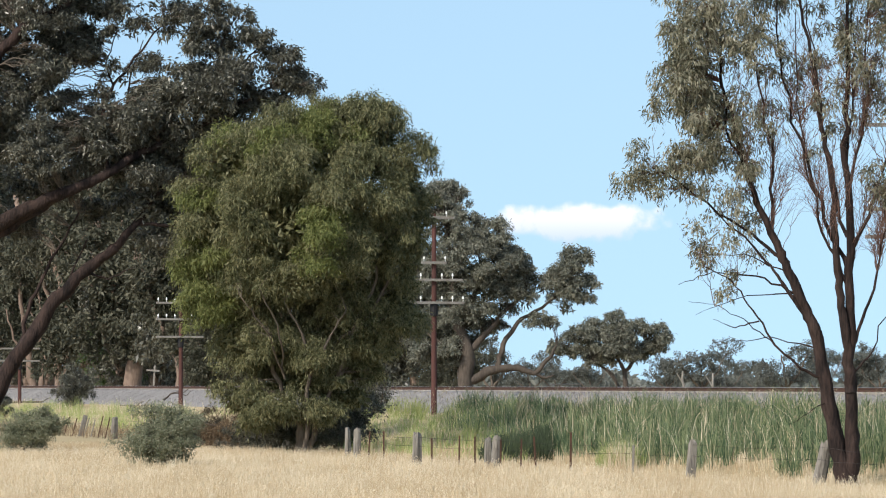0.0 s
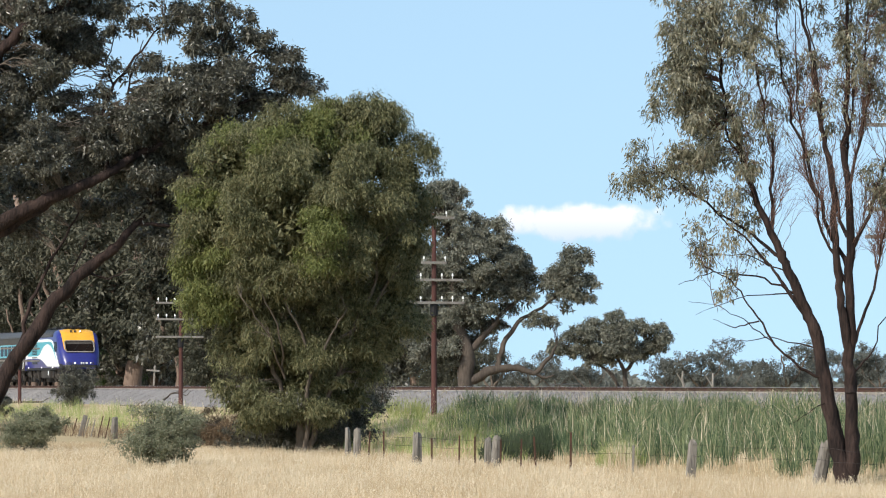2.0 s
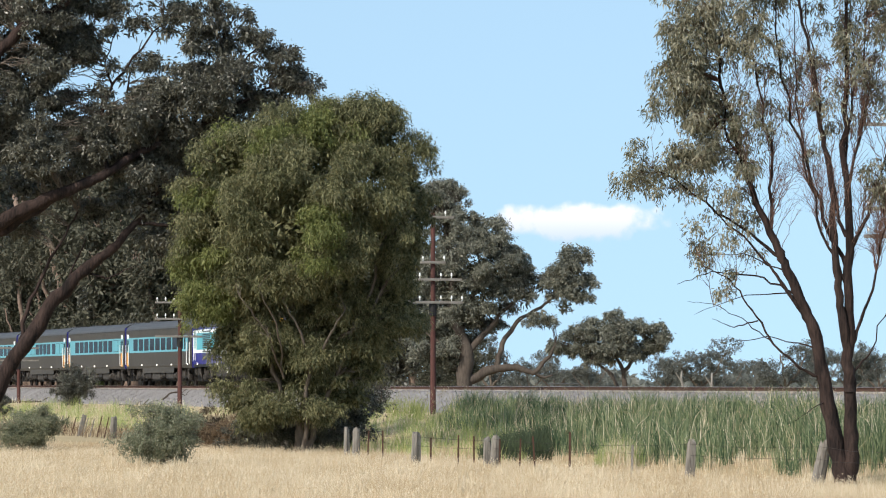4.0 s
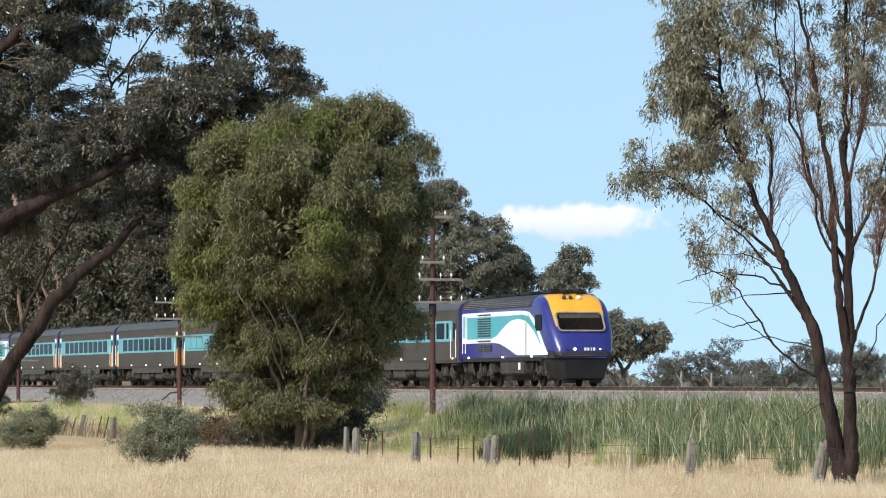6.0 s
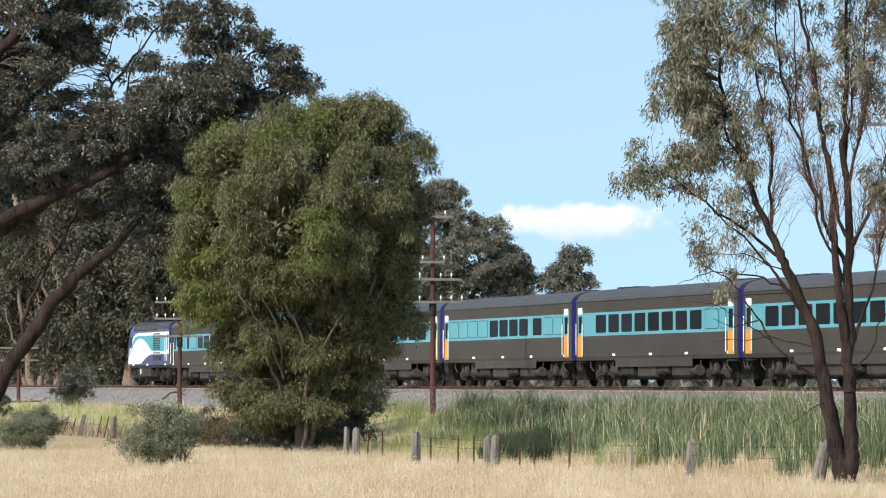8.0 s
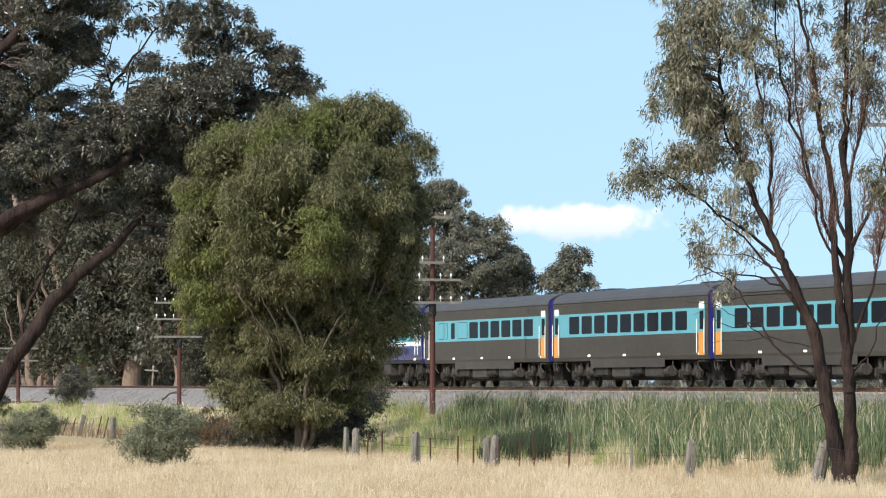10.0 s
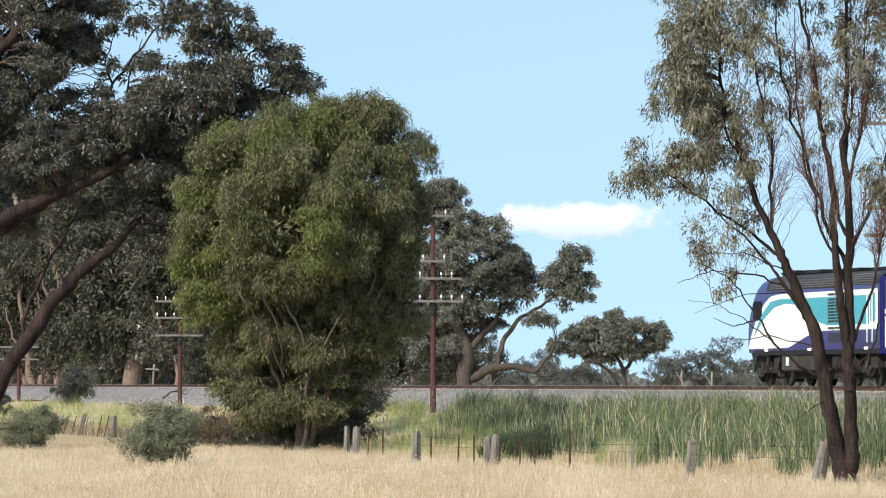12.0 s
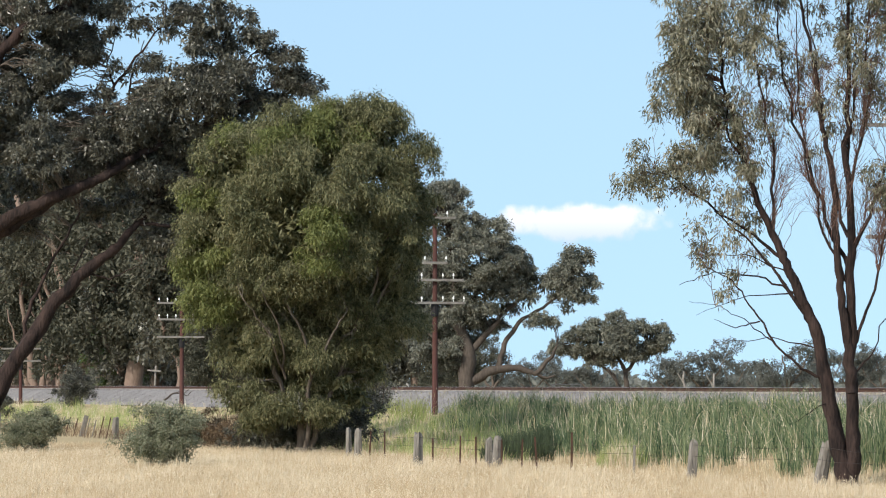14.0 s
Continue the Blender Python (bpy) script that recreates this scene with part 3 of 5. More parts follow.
left_tree, left_crown = tree(
    "tree", at(-94.2, 182), GUM_LOBES,
    [([(0, 0, 0), (0.81, 0, 1.59), (1.83, 0, 3.42), (3.05, 0, 5.24), (4.27, 0, 6.46), (5.28, 0, 7.25), (6.09, 0.3, 8.19), (7.01, 0.5, 9.51)], 0.42, 0.09),
     ([(0.2, 0, 0.37), (-0.61, 0, 3.01), (-0.51, 0, 5.85), (0.41, -0.5, 7.58), (1.62, -1, 8.33), (2.84, -1.2, 8.9), (4.06, -1.2, 9.41), (5.18, -1, 9.96), (6.3, -0.5, 10.73), (7.92, 0, 11.44), (9.75, 0, 12.45), (10.97, 0, 13.06)], 0.45, 0.04),
     ([(-0.2, 0, 6.46), (1.22, -0.6, 7.78), (2.44, -1, 8.49), (3.55, -1.1, 9.18)], 0.22, 0.13),
     ([(-0.51, 0, 5.85), (-0.41, 0, 11.13), (1.22, -1, 14.28), (2.44, -1.2, 15.36), (3.66, -1, 16.01), (4.87, 0, 16.82)], 0.34, 0.08),
     ([(5.18, -1, 9.96), (4.83, -0.5, 11.74), (5.28, 0, 13.16), (6.3, 0, 14.38), (7.11, 0, 15.5)], 0.09, 0.025),
     ([(5.28, 0, 13.16), (5.0, 0.2, 13.98), (5.38, 0.2, 15.09)], 0.045, 0.015),
     ([(5.79, 0.2, 12.45), (5.93, 0.2, 13.67), (6.34, 0.3, 14.79)], 0.045, 0.015),
     ([(7.92, 0, 11.44), (8.77, 0, 12.96), (9.04, 0, 13.98), (9.38, 0, 15.3)], 0.1, 0.03),
     ([(9.04, 0.2, 12.56), (9.95, 0.2, 13.98), (10.6, 0, 14.59)], 0.06, 0.02),
     ([(6.09, 0.3, 8.19), (7.31, 0.5, 8.09), (8.02, 0.6, 8.66)], 0.08, 0.03),
     ([(1.83, 0, 3.42), (2.3, 0.3, 5.4), (3.2, 0.6, 7.2), (4.0, 0.6, 8.6)], 0.1, 0.03),
     ([(2.4, 0, 4.3), (3.6, 0.4, 6.0), (4.3, 0.5, 7.6)], 0.07, 0.025),
     ([(4.27, 0, 6.46), (5.08, 0.2, 6.16), (6.09, 0.3, 6.67)], 0.05, 0.015)],
    M["leaf_dark"], M["bark_dark"], "tall dark spreading gum tree with crooked limbs", 400, 11, 11, (0.15, 0.048), 0.22, 0.55, seed=5, tight=0.3, twig=(0.007, 0.018), twigs=0.7, twig_bark=M["bark_grey"], skin=True, hollow=0.3, under=-0.3, dome=(0.42, 6))
inner_leaves(left_tree, GUM_LOBES, 14000, M["leaf_dark"], (0.22, 0.08), 1.0)
inner_leaves(left_tree, GUM_HEART + GUM_LOW, 9000, M["leaf_dark"], (0.22, 0.08), 0.85)

RIGHT_LOBES = [(-3.3, 10.9, 0.9, 1.2), (-3.5, 9.2, 0.95, 1.0), (-2.85, 8.5, 1.0, 1.1), (-4.2, 7.4, 0.95, 0.7), (-2.75, 7.2, 0.95, 0.75), (-3.0, 5.6, 0.6, 0.5, 0, 0.5), (-2.9, 4.95, 0.55, 0.35, 0, 0.35), (-2.3, 4.4, 0.5, 0.35, 0, 0.25), (-3.5, 5.9, 0.6, 0.35, 0, 0.15), (-2.2, 5.3, 0.5, 0.3, 0, 0.3), (-2.2, 10.4, 0.9, 1.4, 0, 0.7),
               (-0.9, 10.6, 1.2, 1.4, 0, 0.32), (0.7, 10.4, 0.9, 1.6, 0, 0.55), (-0.7, 8.6, 1.2, 1.0, 0, 0.34), (1.15, 11.2, 0.5, 1.0, 0, 1.2), (1.2, 6.9, 0.4, 0.5), (-3.6, 10.0, 0.7, 0.9), (-2.2, 6.1, 0.7, 0.35, 0, 0.5), (0.95, 7.0, 0.35, 0.6), (0.9, 8.9, 0.5, 0.7, 0, 0.5), (-2.0, 12.6, 1.9, 1.1), (0.2, 12.6, 1.6, 1.1)]
right_tree, right_crown = tree(
    "tree", at(78.2, 117), RIGHT_LOBES,
    [([(0.22, 0, 0), (0.3, 0, 1.2), (0.3, 0, 2.4), (0.22, 0, 5.0), (0.14, 0, 7.5), (0.22, 0, 9.5), (0.28, 0, 12.4)], 0.21, 0.03),
     ([(0.26, -0.05, 2.2), (0.16, -0.1, 3.4), (0.04, -0.1, 4.4), (-0.08, -0.1, 5.45), (-0.2, 0, 7.45), (-0.42, 0, 8.5), (-0.66, 0, 10.1), (-1.0, 0, 11.6)], 0.14, 0.025),
     ([(-0.5, 0.1, 3.4), (-1.2, 0.2, 5.2), (-1.62, 0.2, 6.1), (-2.1, 0.2, 7.1), (-2.35, 0.2, 8.6)], 0.07, 0.02),
     ([(0.21, 0, 5.3), (0.6, 0, 6.1), (1.0, 0.1, 7.2), (1.3, 0.1, 8.2)], 0.06, 0.015),
     ([(0.13, -0.02, 0.04), (-0.07, 0, 1.07), (-0.27, 0, 2.13), (-0.5, 0, 3.46), (-0.75, 0, 4.1), (-1.15, 0, 4.95), (-1.39, 0, 5.52), (-1.79, 0, 6.38), (-2.16, 0, 7.45), (-2.6, 0, 9.0), (-3.0, 0, 11)], 0.22, 0.025),
     ([(-0.62, 0, 3.7), (-1.12, -0.1, 4.45), (-1.5, -0.1, 5.0), (-2.0, -0.1, 5.6), (-2.9, -0.1, 6.4)], 0.06, 0.015),
     ([(-1.3, 0, 5.3), (-2.2, 0.1, 6.0), (-3.6, 0.1, 7.0), (-4.3, 0, 7.4)], 0.045, 0.012),
     ([(-0.36, 0, 2.5), (-0.9, -0.2, 2.75), (-1.5, -0.2, 3.3), (-2.0, -0.2, 4.1), (-2.5, -0.2, 4.8), (-3.1, -0.2, 5.1)], 0.04, 0.01),
     ([(0.22, 0, 5.0), (-0.6, 0.1, 7.0), (-1.3, 0.2, 9.5), (-1.5, 0.1, 12.0)], 0.055, 0.012),
     ([(0.28, 0, 3.2), (0.7, 0, 4.3), (1.1, 0, 6.0), (1.2, 0, 8.5)], 0.045, 0.012),
     ([(0.3, 0, 2.6), (0.75, 0.1, 3.1), (1.3, 0.1, 4.6)], 0.03, 0.01),
     ([(0.17, 0, 6.5), (0.6, 0, 8.5), (0.7, 0, 11.5)], 0.045, 0.012),
     ([(0.2, 0, 5.8), (-0.35, 0, 8.0), (-0.75, 0, 11.5)], 0.045, 0.012),
     ([(0.22, 0, 4.6), (-0.5, -0.2, 6.2), (-0.9, -0.2, 8.4), (-1.0, -0.1, 11)], 0.04, 0.01),
     ([(0.14, 0, 7.2), (0.35, 0.2, 9.0), (0.3, 0.2, 12.0)], 0.04, 0.01),
     ([(-1.56, 0, 5.9), (-1.5, 0.2, 7.6), (-1.9, 0.2, 9.8), (-2.0, 0.1, 12)], 0.045, 0.01),
     ([(-0.95, 0, 4.5), (-1.9, 0.2, 4.9), (-2.9, 0.2, 5.0), (-3.7, 0.2, 4.7)], 0.03, 0.006),
     ([(-1.5, -0.2, 3.3), (-2.1, -0.3, 3.8), (-2.8, -0.4, 4.2), (-3.5, -0.4, 4.3)], 0.016, 0.004),
     ([(-0.95, 0, 4.5), (-2.1, 0.2, 4.45), (-3.3, 0.4, 4.0)], 0.02, 0.004),
     ([(-1.2, 0, 5.0), (-2.2, -0.2, 5.4), (-3.5, -0.3, 5.3)], 0.02, 0.004),
     ([(-0.46, 0, 3.2), (-1.6, 0.2, 3.5), (-2.9, 0.3, 3.35)], 0.02, 0.004),
     ([(-0.25, 0, 2.0), (-0.5, -0.3, 1.9), (-1.1, -0.4, 1.5)], 0.02, 0.004),
     ([(-1.86, -0.2, 3.85), (-2.4, 0.1, 3.7), (-2.9, 0.1, 3.9)], 0.02, 0.005),
     ([(-1.9, 0, 6.6), (-2.6, 0.2, 8.3), (-2.7, 0.1, 10.5)], 0.05, 0.012)],
    M["leaf_gum"], M["bark_dark"], "slender twin-trunked gum tree with sparse foliage", 410, 8, 20, (0.13, 0.032), 0.3, 0.85,
    twig=(0.006, 0.014), twig_bark=M["twig"], seed=8,
    bare=[(-0.7, 9.6, 1.3, 1.8), (0.6, 9.4, 0.9, 1.9, 0, 1.5), (-0.5, 7.2, 1.2, 1.2, 0, 1.3), (-2.9, 5.3, 0.8, 0.4, 0, 0.15), (0.9, 6.4, 0.5, 1.0), (-1.8, 8.5, 1.0, 1.6)])

# gum behind the line with a low sweeping limb
BACK_LOBES = [(-0.96, 8.9, 1.46, 1.32, 0), (-1.55, 10.36, 1.32, 1.46, 1), (1.08, 8.61, 1.23, 1.11, 0), (0.35, 7.29, 1.46, 1.17, -1), (1.81, 7.15, 1.23, 1.17, 0), (-0.96, 6.56, 1.75, 1.32, 0), (0.64, 5.69, 1.32, 1.02, -0.5), (5.18, 6.86, 1.23, 1.05, 0), (5.76, 5.92, 0.88, 0.7, -0.3), (4.3, 6.27, 0.94, 0.82, 0.3), (4.88, 5.25, 0.7, 0.47, 0), (2.4, 5.98, 0.82, 0.64, 0), (3.27, 6.62, 0.7, 0.53, 0.5), (-0.53, 4.52, 1.32, 1.17, 0.5), (-1.7, 3.64, 1.46, 1.32, 1), (3.86, 4.46, 0.64, 0.41, 0), (5.47, 7.59, 0.73, 0.53, 0), (0.79, 4.22, 0.64, 0.73, 1), (-1.6, 2.7, 1.3, 1.0, 0.3), (0.3, 4.9, 1.2, 0.9, 0.3), (1.6, 5.2, 0.9, 0.6, 0.2), (-0.5, 3.6, 1.2, 0.9, 0.8), (3.6, 6.3, 0.8, 0.5, 0.2), (2.9, 5.6, 0.6, 0.4, 0.3)]
back_tree, back_crown = tree(
    "tree", at(5.5, 262), within(BACK_LOBES, 0.15),
    [([(-0.32, 0, 0), (-0.2, 0, 3.05), (-0.82, 0, 4.8), (-0.96, 0, 7.15), (-1.26, 0, 9.5)], 0.5, 0.1),
     ([(-0.32, 0, 1.3), (1.08, 0, 2.0), (2.54, 0, 2.12), (3.27, 0, 1.83), (4.15, 0, 2.7), (4.44, 0, 3.41)], 0.3, 0.05),
     ([(1.32, 0, 2.03), (1.81, 0, 3.64), (2.6, 0, 4.66), (3.71, 0, 5.25), (4.59, 0, 6.04)], 0.17, 0.05),
     ([(-0.2, 0, 2.76), (0.79, 0, 3.93), (1.96, 0, 5.25), (2.84, 0, 5.98)], 0.2, 0.05),
     ([(-0.82, 0, 4.81), (0.5, 0, 6.27), (1.52, 0, 7.44)], 0.18, 0.05),
     ([(3.27, 0, 1.83), (3.9, 0.1, 1.6), (4.3, 0.2, 1.75)], 0.09, 0.04),
     ([(-0.2, 0, 2.4), (-1.6, 0.3, 3.4), (-2.6, 0.5, 4.2)], 0.15, 0.05)],
    M["leaf_pale"], M["bark_mid"], "grey-green spreading gum with a low limb behind the track", 210, 10, 11, (0.17, 0.055), 0.25, 0.5, seed=11, tight=0.28, twigs=0.4, skin=True, hollow=0.3, under=-0.3, dome=(0.42, 6))
# shade within the crown is put in as darker inner leaves
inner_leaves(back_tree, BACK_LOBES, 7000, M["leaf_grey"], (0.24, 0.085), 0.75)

MID_LOBES = [(-1.84, 5.1, 1.03, 0.74, 0), (-0.92, 5.47, 1.03, 0.59, 0.3), (-3.13, 4.47, 1.18, 0.74, 0), (-4.05, 3.96, 0.74, 0.52, 0), (0.07, 4.55, 1.03, 0.74, -0.3), (1.4, 4.99, 0.96, 0.66, 0), (1.95, 4.33, 0.66, 0.59, 0), (-1.18, 4.03, 1.25, 0.74, -0.4), (0.29, 3.37, 0.88, 0.59, 0), (-1.84, 3.15, 0.74, 0.48, 0), (1.18, 3.74, 0.81, 0.59, 0.3), (-2.58, 3.88, 0.96, 0.66, 0.5), (-0.44, 4.84, 1.03, 0.74, 0.4)]
mid_tree, mid_crown = tree(
    "tree", at(36.4, 330), within(MID_LOBES, 0.1),
    [([(0, 0, 0), (-0.07, 0, 1.45), (-0.22, 0, 2.52), (-0.74, 0, 3.63), (-1.29, 0, 4.84)], 0.24, 0.06), ([(-0.22, 0, 2.34), (0.55, 0, 3.44), (1.29, 0, 4.55)], 0.16, 0.05),
     ([(-0.37, 0, 1.0), (-0.92, 0, 2.3), (-2.03, 0, 3.1), (-3.5, 0, 4.1)], 0.14, 0.04), ([(-0.3, -0.3, 0.9), (-0.9, -0.3, 2.0), (-1.4, -0.3, 2.7)], 0.08, 0.03)],
    M["leaf_pale"], M["bark_mid"], "flat-topped grey-green gum tree behind the railway", 76, 10, 10, (0.21, 0.072), 0.25, 0.4, seed=13, tight=0.28, twigs=0.4, skin=True, hollow=0.3, dome=(0.42, 6))
# darker filler colour paints the shaded heart of this crown
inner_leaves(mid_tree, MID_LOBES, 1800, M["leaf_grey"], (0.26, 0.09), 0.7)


def far_gum(mark, y, w, h, seed, foliage="leaf_hazed", label="distant grey-green gum tree", group="distant gums", lumps=8, low=0.42, clumps=90):
    """A gum of about that width and height, far off."""
    r = random.Random(seed)
    lobes = [(r.uniform(-0.34, 0.34) * w, r.uniform(low, 0.84) * h, w * r.uniform(0.15, 0.24), h * r.uniform(0.12, 0.18), r.uniform(-0.2, 0.2) * w) for _ in range(lumps)]
    limbs = [([(0, 0, 0), (0.02 * w, 0, 0.3 * h), (-0.05 * w, 0, 0.7 * h)], 0.035 * h, 0.01 * h),
             ([(0, 0, 0.2 * h), (0.2 * w, 0, 0.45 * h), (0.3 * w, 0, 0.7 * h)], 0.02 * h, 0.008 * h),
             ([(0, 0, 0.2 * h), (-0.2 * w, 0, 0.45 * h), (-0.3 * w, 0, 0.65 * h)], 0.02 * h, 0.008 * h)]
    s = math.sqrt(w * h)
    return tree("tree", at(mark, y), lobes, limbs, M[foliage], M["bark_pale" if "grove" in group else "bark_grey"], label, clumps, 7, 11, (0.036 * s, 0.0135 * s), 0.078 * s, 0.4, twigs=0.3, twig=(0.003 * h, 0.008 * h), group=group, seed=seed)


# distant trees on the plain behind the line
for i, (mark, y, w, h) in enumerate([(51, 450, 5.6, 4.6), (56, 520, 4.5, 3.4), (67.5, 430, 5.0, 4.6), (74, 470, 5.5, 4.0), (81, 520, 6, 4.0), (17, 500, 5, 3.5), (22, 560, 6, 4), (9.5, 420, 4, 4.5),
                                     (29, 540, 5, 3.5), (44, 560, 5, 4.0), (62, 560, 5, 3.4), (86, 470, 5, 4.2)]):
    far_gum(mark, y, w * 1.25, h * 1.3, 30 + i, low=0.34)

# grove behind the line
for i, (mark, back, w, h) in enumerate([(-90, 4, 10, 20), (-85, 30, 11, 21), (-82, 2, 8, 14), (-77, 22, 10, 21), (-71, 3, 8, 15), (-67, 28, 10, 19), (-61, 6, 9, 17), (-56, 30, 9, 17), (-52, 4, 8, 14), (-47, 25, 9, 18),
                                        (-40, 8, 8, 14), (-33, 20, 9, 15), (-26, 6, 8, 12), (-19, 16, 8, 12), (-12, 8, 7, 10), (-6, 14, 6, 9.5), (-97, 20, 10, 20), (-64, 0, 5, 8), (-44, 0, 5, 7)]):
    far_gum(mark, 62 / (0.227 + mark / 1000) + back, w * 1.1, h * (1.3 if mark < -55 else 1.05), 60 + i, ("leaf_grey", "leaf_dark")[i % 2], "tall gum tree in the dense grove beyond the track", "grove beyond the track", 15, 0.2, 250)


def grove_stems(mark, lean, seed):
    """A gum at the grove's edge with several bare leaning stems."""
    lobes = [(0, 11, 2.6, 2.0), (1.8, 12.2, 2.0, 1.8), (-1.8, 12.5, 2.0, 1.8), (0.2, 14, 2.4, 1.8)]
    limbs = [([(0, 0, 0), (-0.3 - lean, 0, 3), (-0.8 - lean, 0, 7), (-1.5, 0, 12)], 0.40, 0.12), ([(0.3, 0.2, 0), (0.7, 0.2, 3), (1.5 + lean, 0.2, 6.5), (2.2, 0, 12)], 0.34, 0.1),
             ([(0.65, 0.2, 2.6), (0.3, 0.3, 6), (0.2, 0.3, 11)], 0.2, 0.08), ([(-0.35 - lean, 0, 3.4), (-1.6 - lean, -0.2, 5), (-2.4, -0.2, 7.5)], 0.15, 0.05)]
    tree("tree", at(mark, 62 / (0.227 + mark / 1000) - 6), lobes, limbs, M["leaf_grey"], M["bark_pale"], "gum with bare pinkish-brown stems at the edge of the grove", 120, 7, 11, (0.36, 0.13), 0.8, 0.4, twigs=0.3, group="grove beyond the track", seed=seed)


for i, (mark, lean) in enumerate(((-80.5, 0.2), (-76, -0.2))):
    grove_stems(mark, lean, 120 + i)


def far_woods():
    n = 42000
    y = rng.uniform(620, 980, n)
    mark = rng.uniform(-120, 120, n)
    lump = np.array([noise.noise((m * 0.16, yy * 0.004, 3.0)) for m, yy in zip(mark, y)])
    z = 0.7 + rng.uniform(0, 1, n) ** 0.8 * (2.5 + lump * 2.6) * y / 800
    p = np.stack([mark / 1000 * y, y, z], 1)
    way = unit(rng.normal(size=(n, 3)) + np.array([0, 0, -0.3]))
    # the haze over the woods is in the leaf colour
    ob = part_mesh("far_woods", leaf_mesh("far_woods", p, way, rng.uniform(0.7, 1.6, n), rng.uniform(0.35, 0.7, n), M["leaf_hazed"]))
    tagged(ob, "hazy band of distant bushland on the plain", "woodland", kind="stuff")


far_woods()


def bush(mark, y, w, h, foliage, label, seed, n=60, leaf=(0.07, 0.03), per=22):
    r = random.Random(seed)
    lobes = [(r.uniform(-0.36, 0.36) * w, r.uniform(0.18, 0.70) * h, w * r.uniform(0.16, 0.26), h * r.uniform(0.2, 0.3), r.uniform(-0.2, 0.2) * w) for _ in range(10)] + [(0, 0.48 * h, 0.36 * w, 0.38 * h), (0.05 * w, 0.3 * h, 0.42 * w, 0.24 * h), (0.02 * w, 0.72 * h, 0.27 * w, 0.2 * h), (0.0, 0.12 * h, 0.3 * w, 0.14 * h)]
    limbs = [([(0, 0, 0), (r.uniform(-0.3, 0.3) * w, 0, 0.35 * h), (r.uniform(-0.4, 0.4) * w, 0, 0.75 * h)], 0.03, 0.01) for _ in range(5)]
    return tree("bush", at(mark, y), lobes, limbs, M[foliage], M["bark_grey"], label, n, 10, per, leaf, 0.14 * math.sqrt(w * h), 0.15, twig=(0.004, 0.01), category="bush", seed=seed)


bush(-55.7, 145, 2.7, 2.05, "bush", "grey-green saltbush in the dry grass", 91, 150)
bush(-82.5, 176, 2.6, 1.6, "bush", "grey-green saltbush beside the old fence", 92, 130)
bush(-73, 300, 2.6, 2.6, "leaf_dark", "dark shrub on the railway bank", 93, 80, (0.12, 0.04))
bush(-88, 292, 1.9, 2.0, "leaf_dark", "dark shrub at the foot of the bank", 94, 50, (0.12, 0.04))
bush(-65, 385, 4.9, 6.0, "leaf_green", "bright green bushy young tree beyond the track", 95, 90, (0.2, 0.06))
bush(-80, 440, 9.0, 5.5, "leaf_dark", "dark understorey shrub in the grove beyond the track", 101, 60, (0.24, 0.08))
bush(-70, 452, 9.0, 5.0, "leaf_grey", "grey-green understorey shrub in the grove beyond the track", 102, 60, (0.24, 0.08))
bush(-59, 420, 8.0, 5.0, "leaf_dark", "dark understorey shrub in the grove beyond the track", 103, 60, (0.24, 0.08))
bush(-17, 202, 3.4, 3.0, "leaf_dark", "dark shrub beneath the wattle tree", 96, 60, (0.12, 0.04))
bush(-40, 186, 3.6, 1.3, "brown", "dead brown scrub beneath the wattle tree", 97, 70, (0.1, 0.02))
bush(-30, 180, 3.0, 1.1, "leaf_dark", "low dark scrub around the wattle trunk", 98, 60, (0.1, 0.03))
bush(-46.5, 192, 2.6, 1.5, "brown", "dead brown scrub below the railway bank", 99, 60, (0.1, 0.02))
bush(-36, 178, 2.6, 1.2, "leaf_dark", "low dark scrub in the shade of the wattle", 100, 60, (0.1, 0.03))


bush(1.2, 270, 4.4, 4.2, "leaf_grey", "dark shrub beneath the spreading gum beyond the track", 107, 90, (0.16, 0.06))
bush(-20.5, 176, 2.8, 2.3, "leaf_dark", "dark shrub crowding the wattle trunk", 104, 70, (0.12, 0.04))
bush(-27.5, 173, 2.2, 1.5, "leaf_grey", "grey-green scrub at the foot of the wattle", 106, 60, (0.1, 0.03))


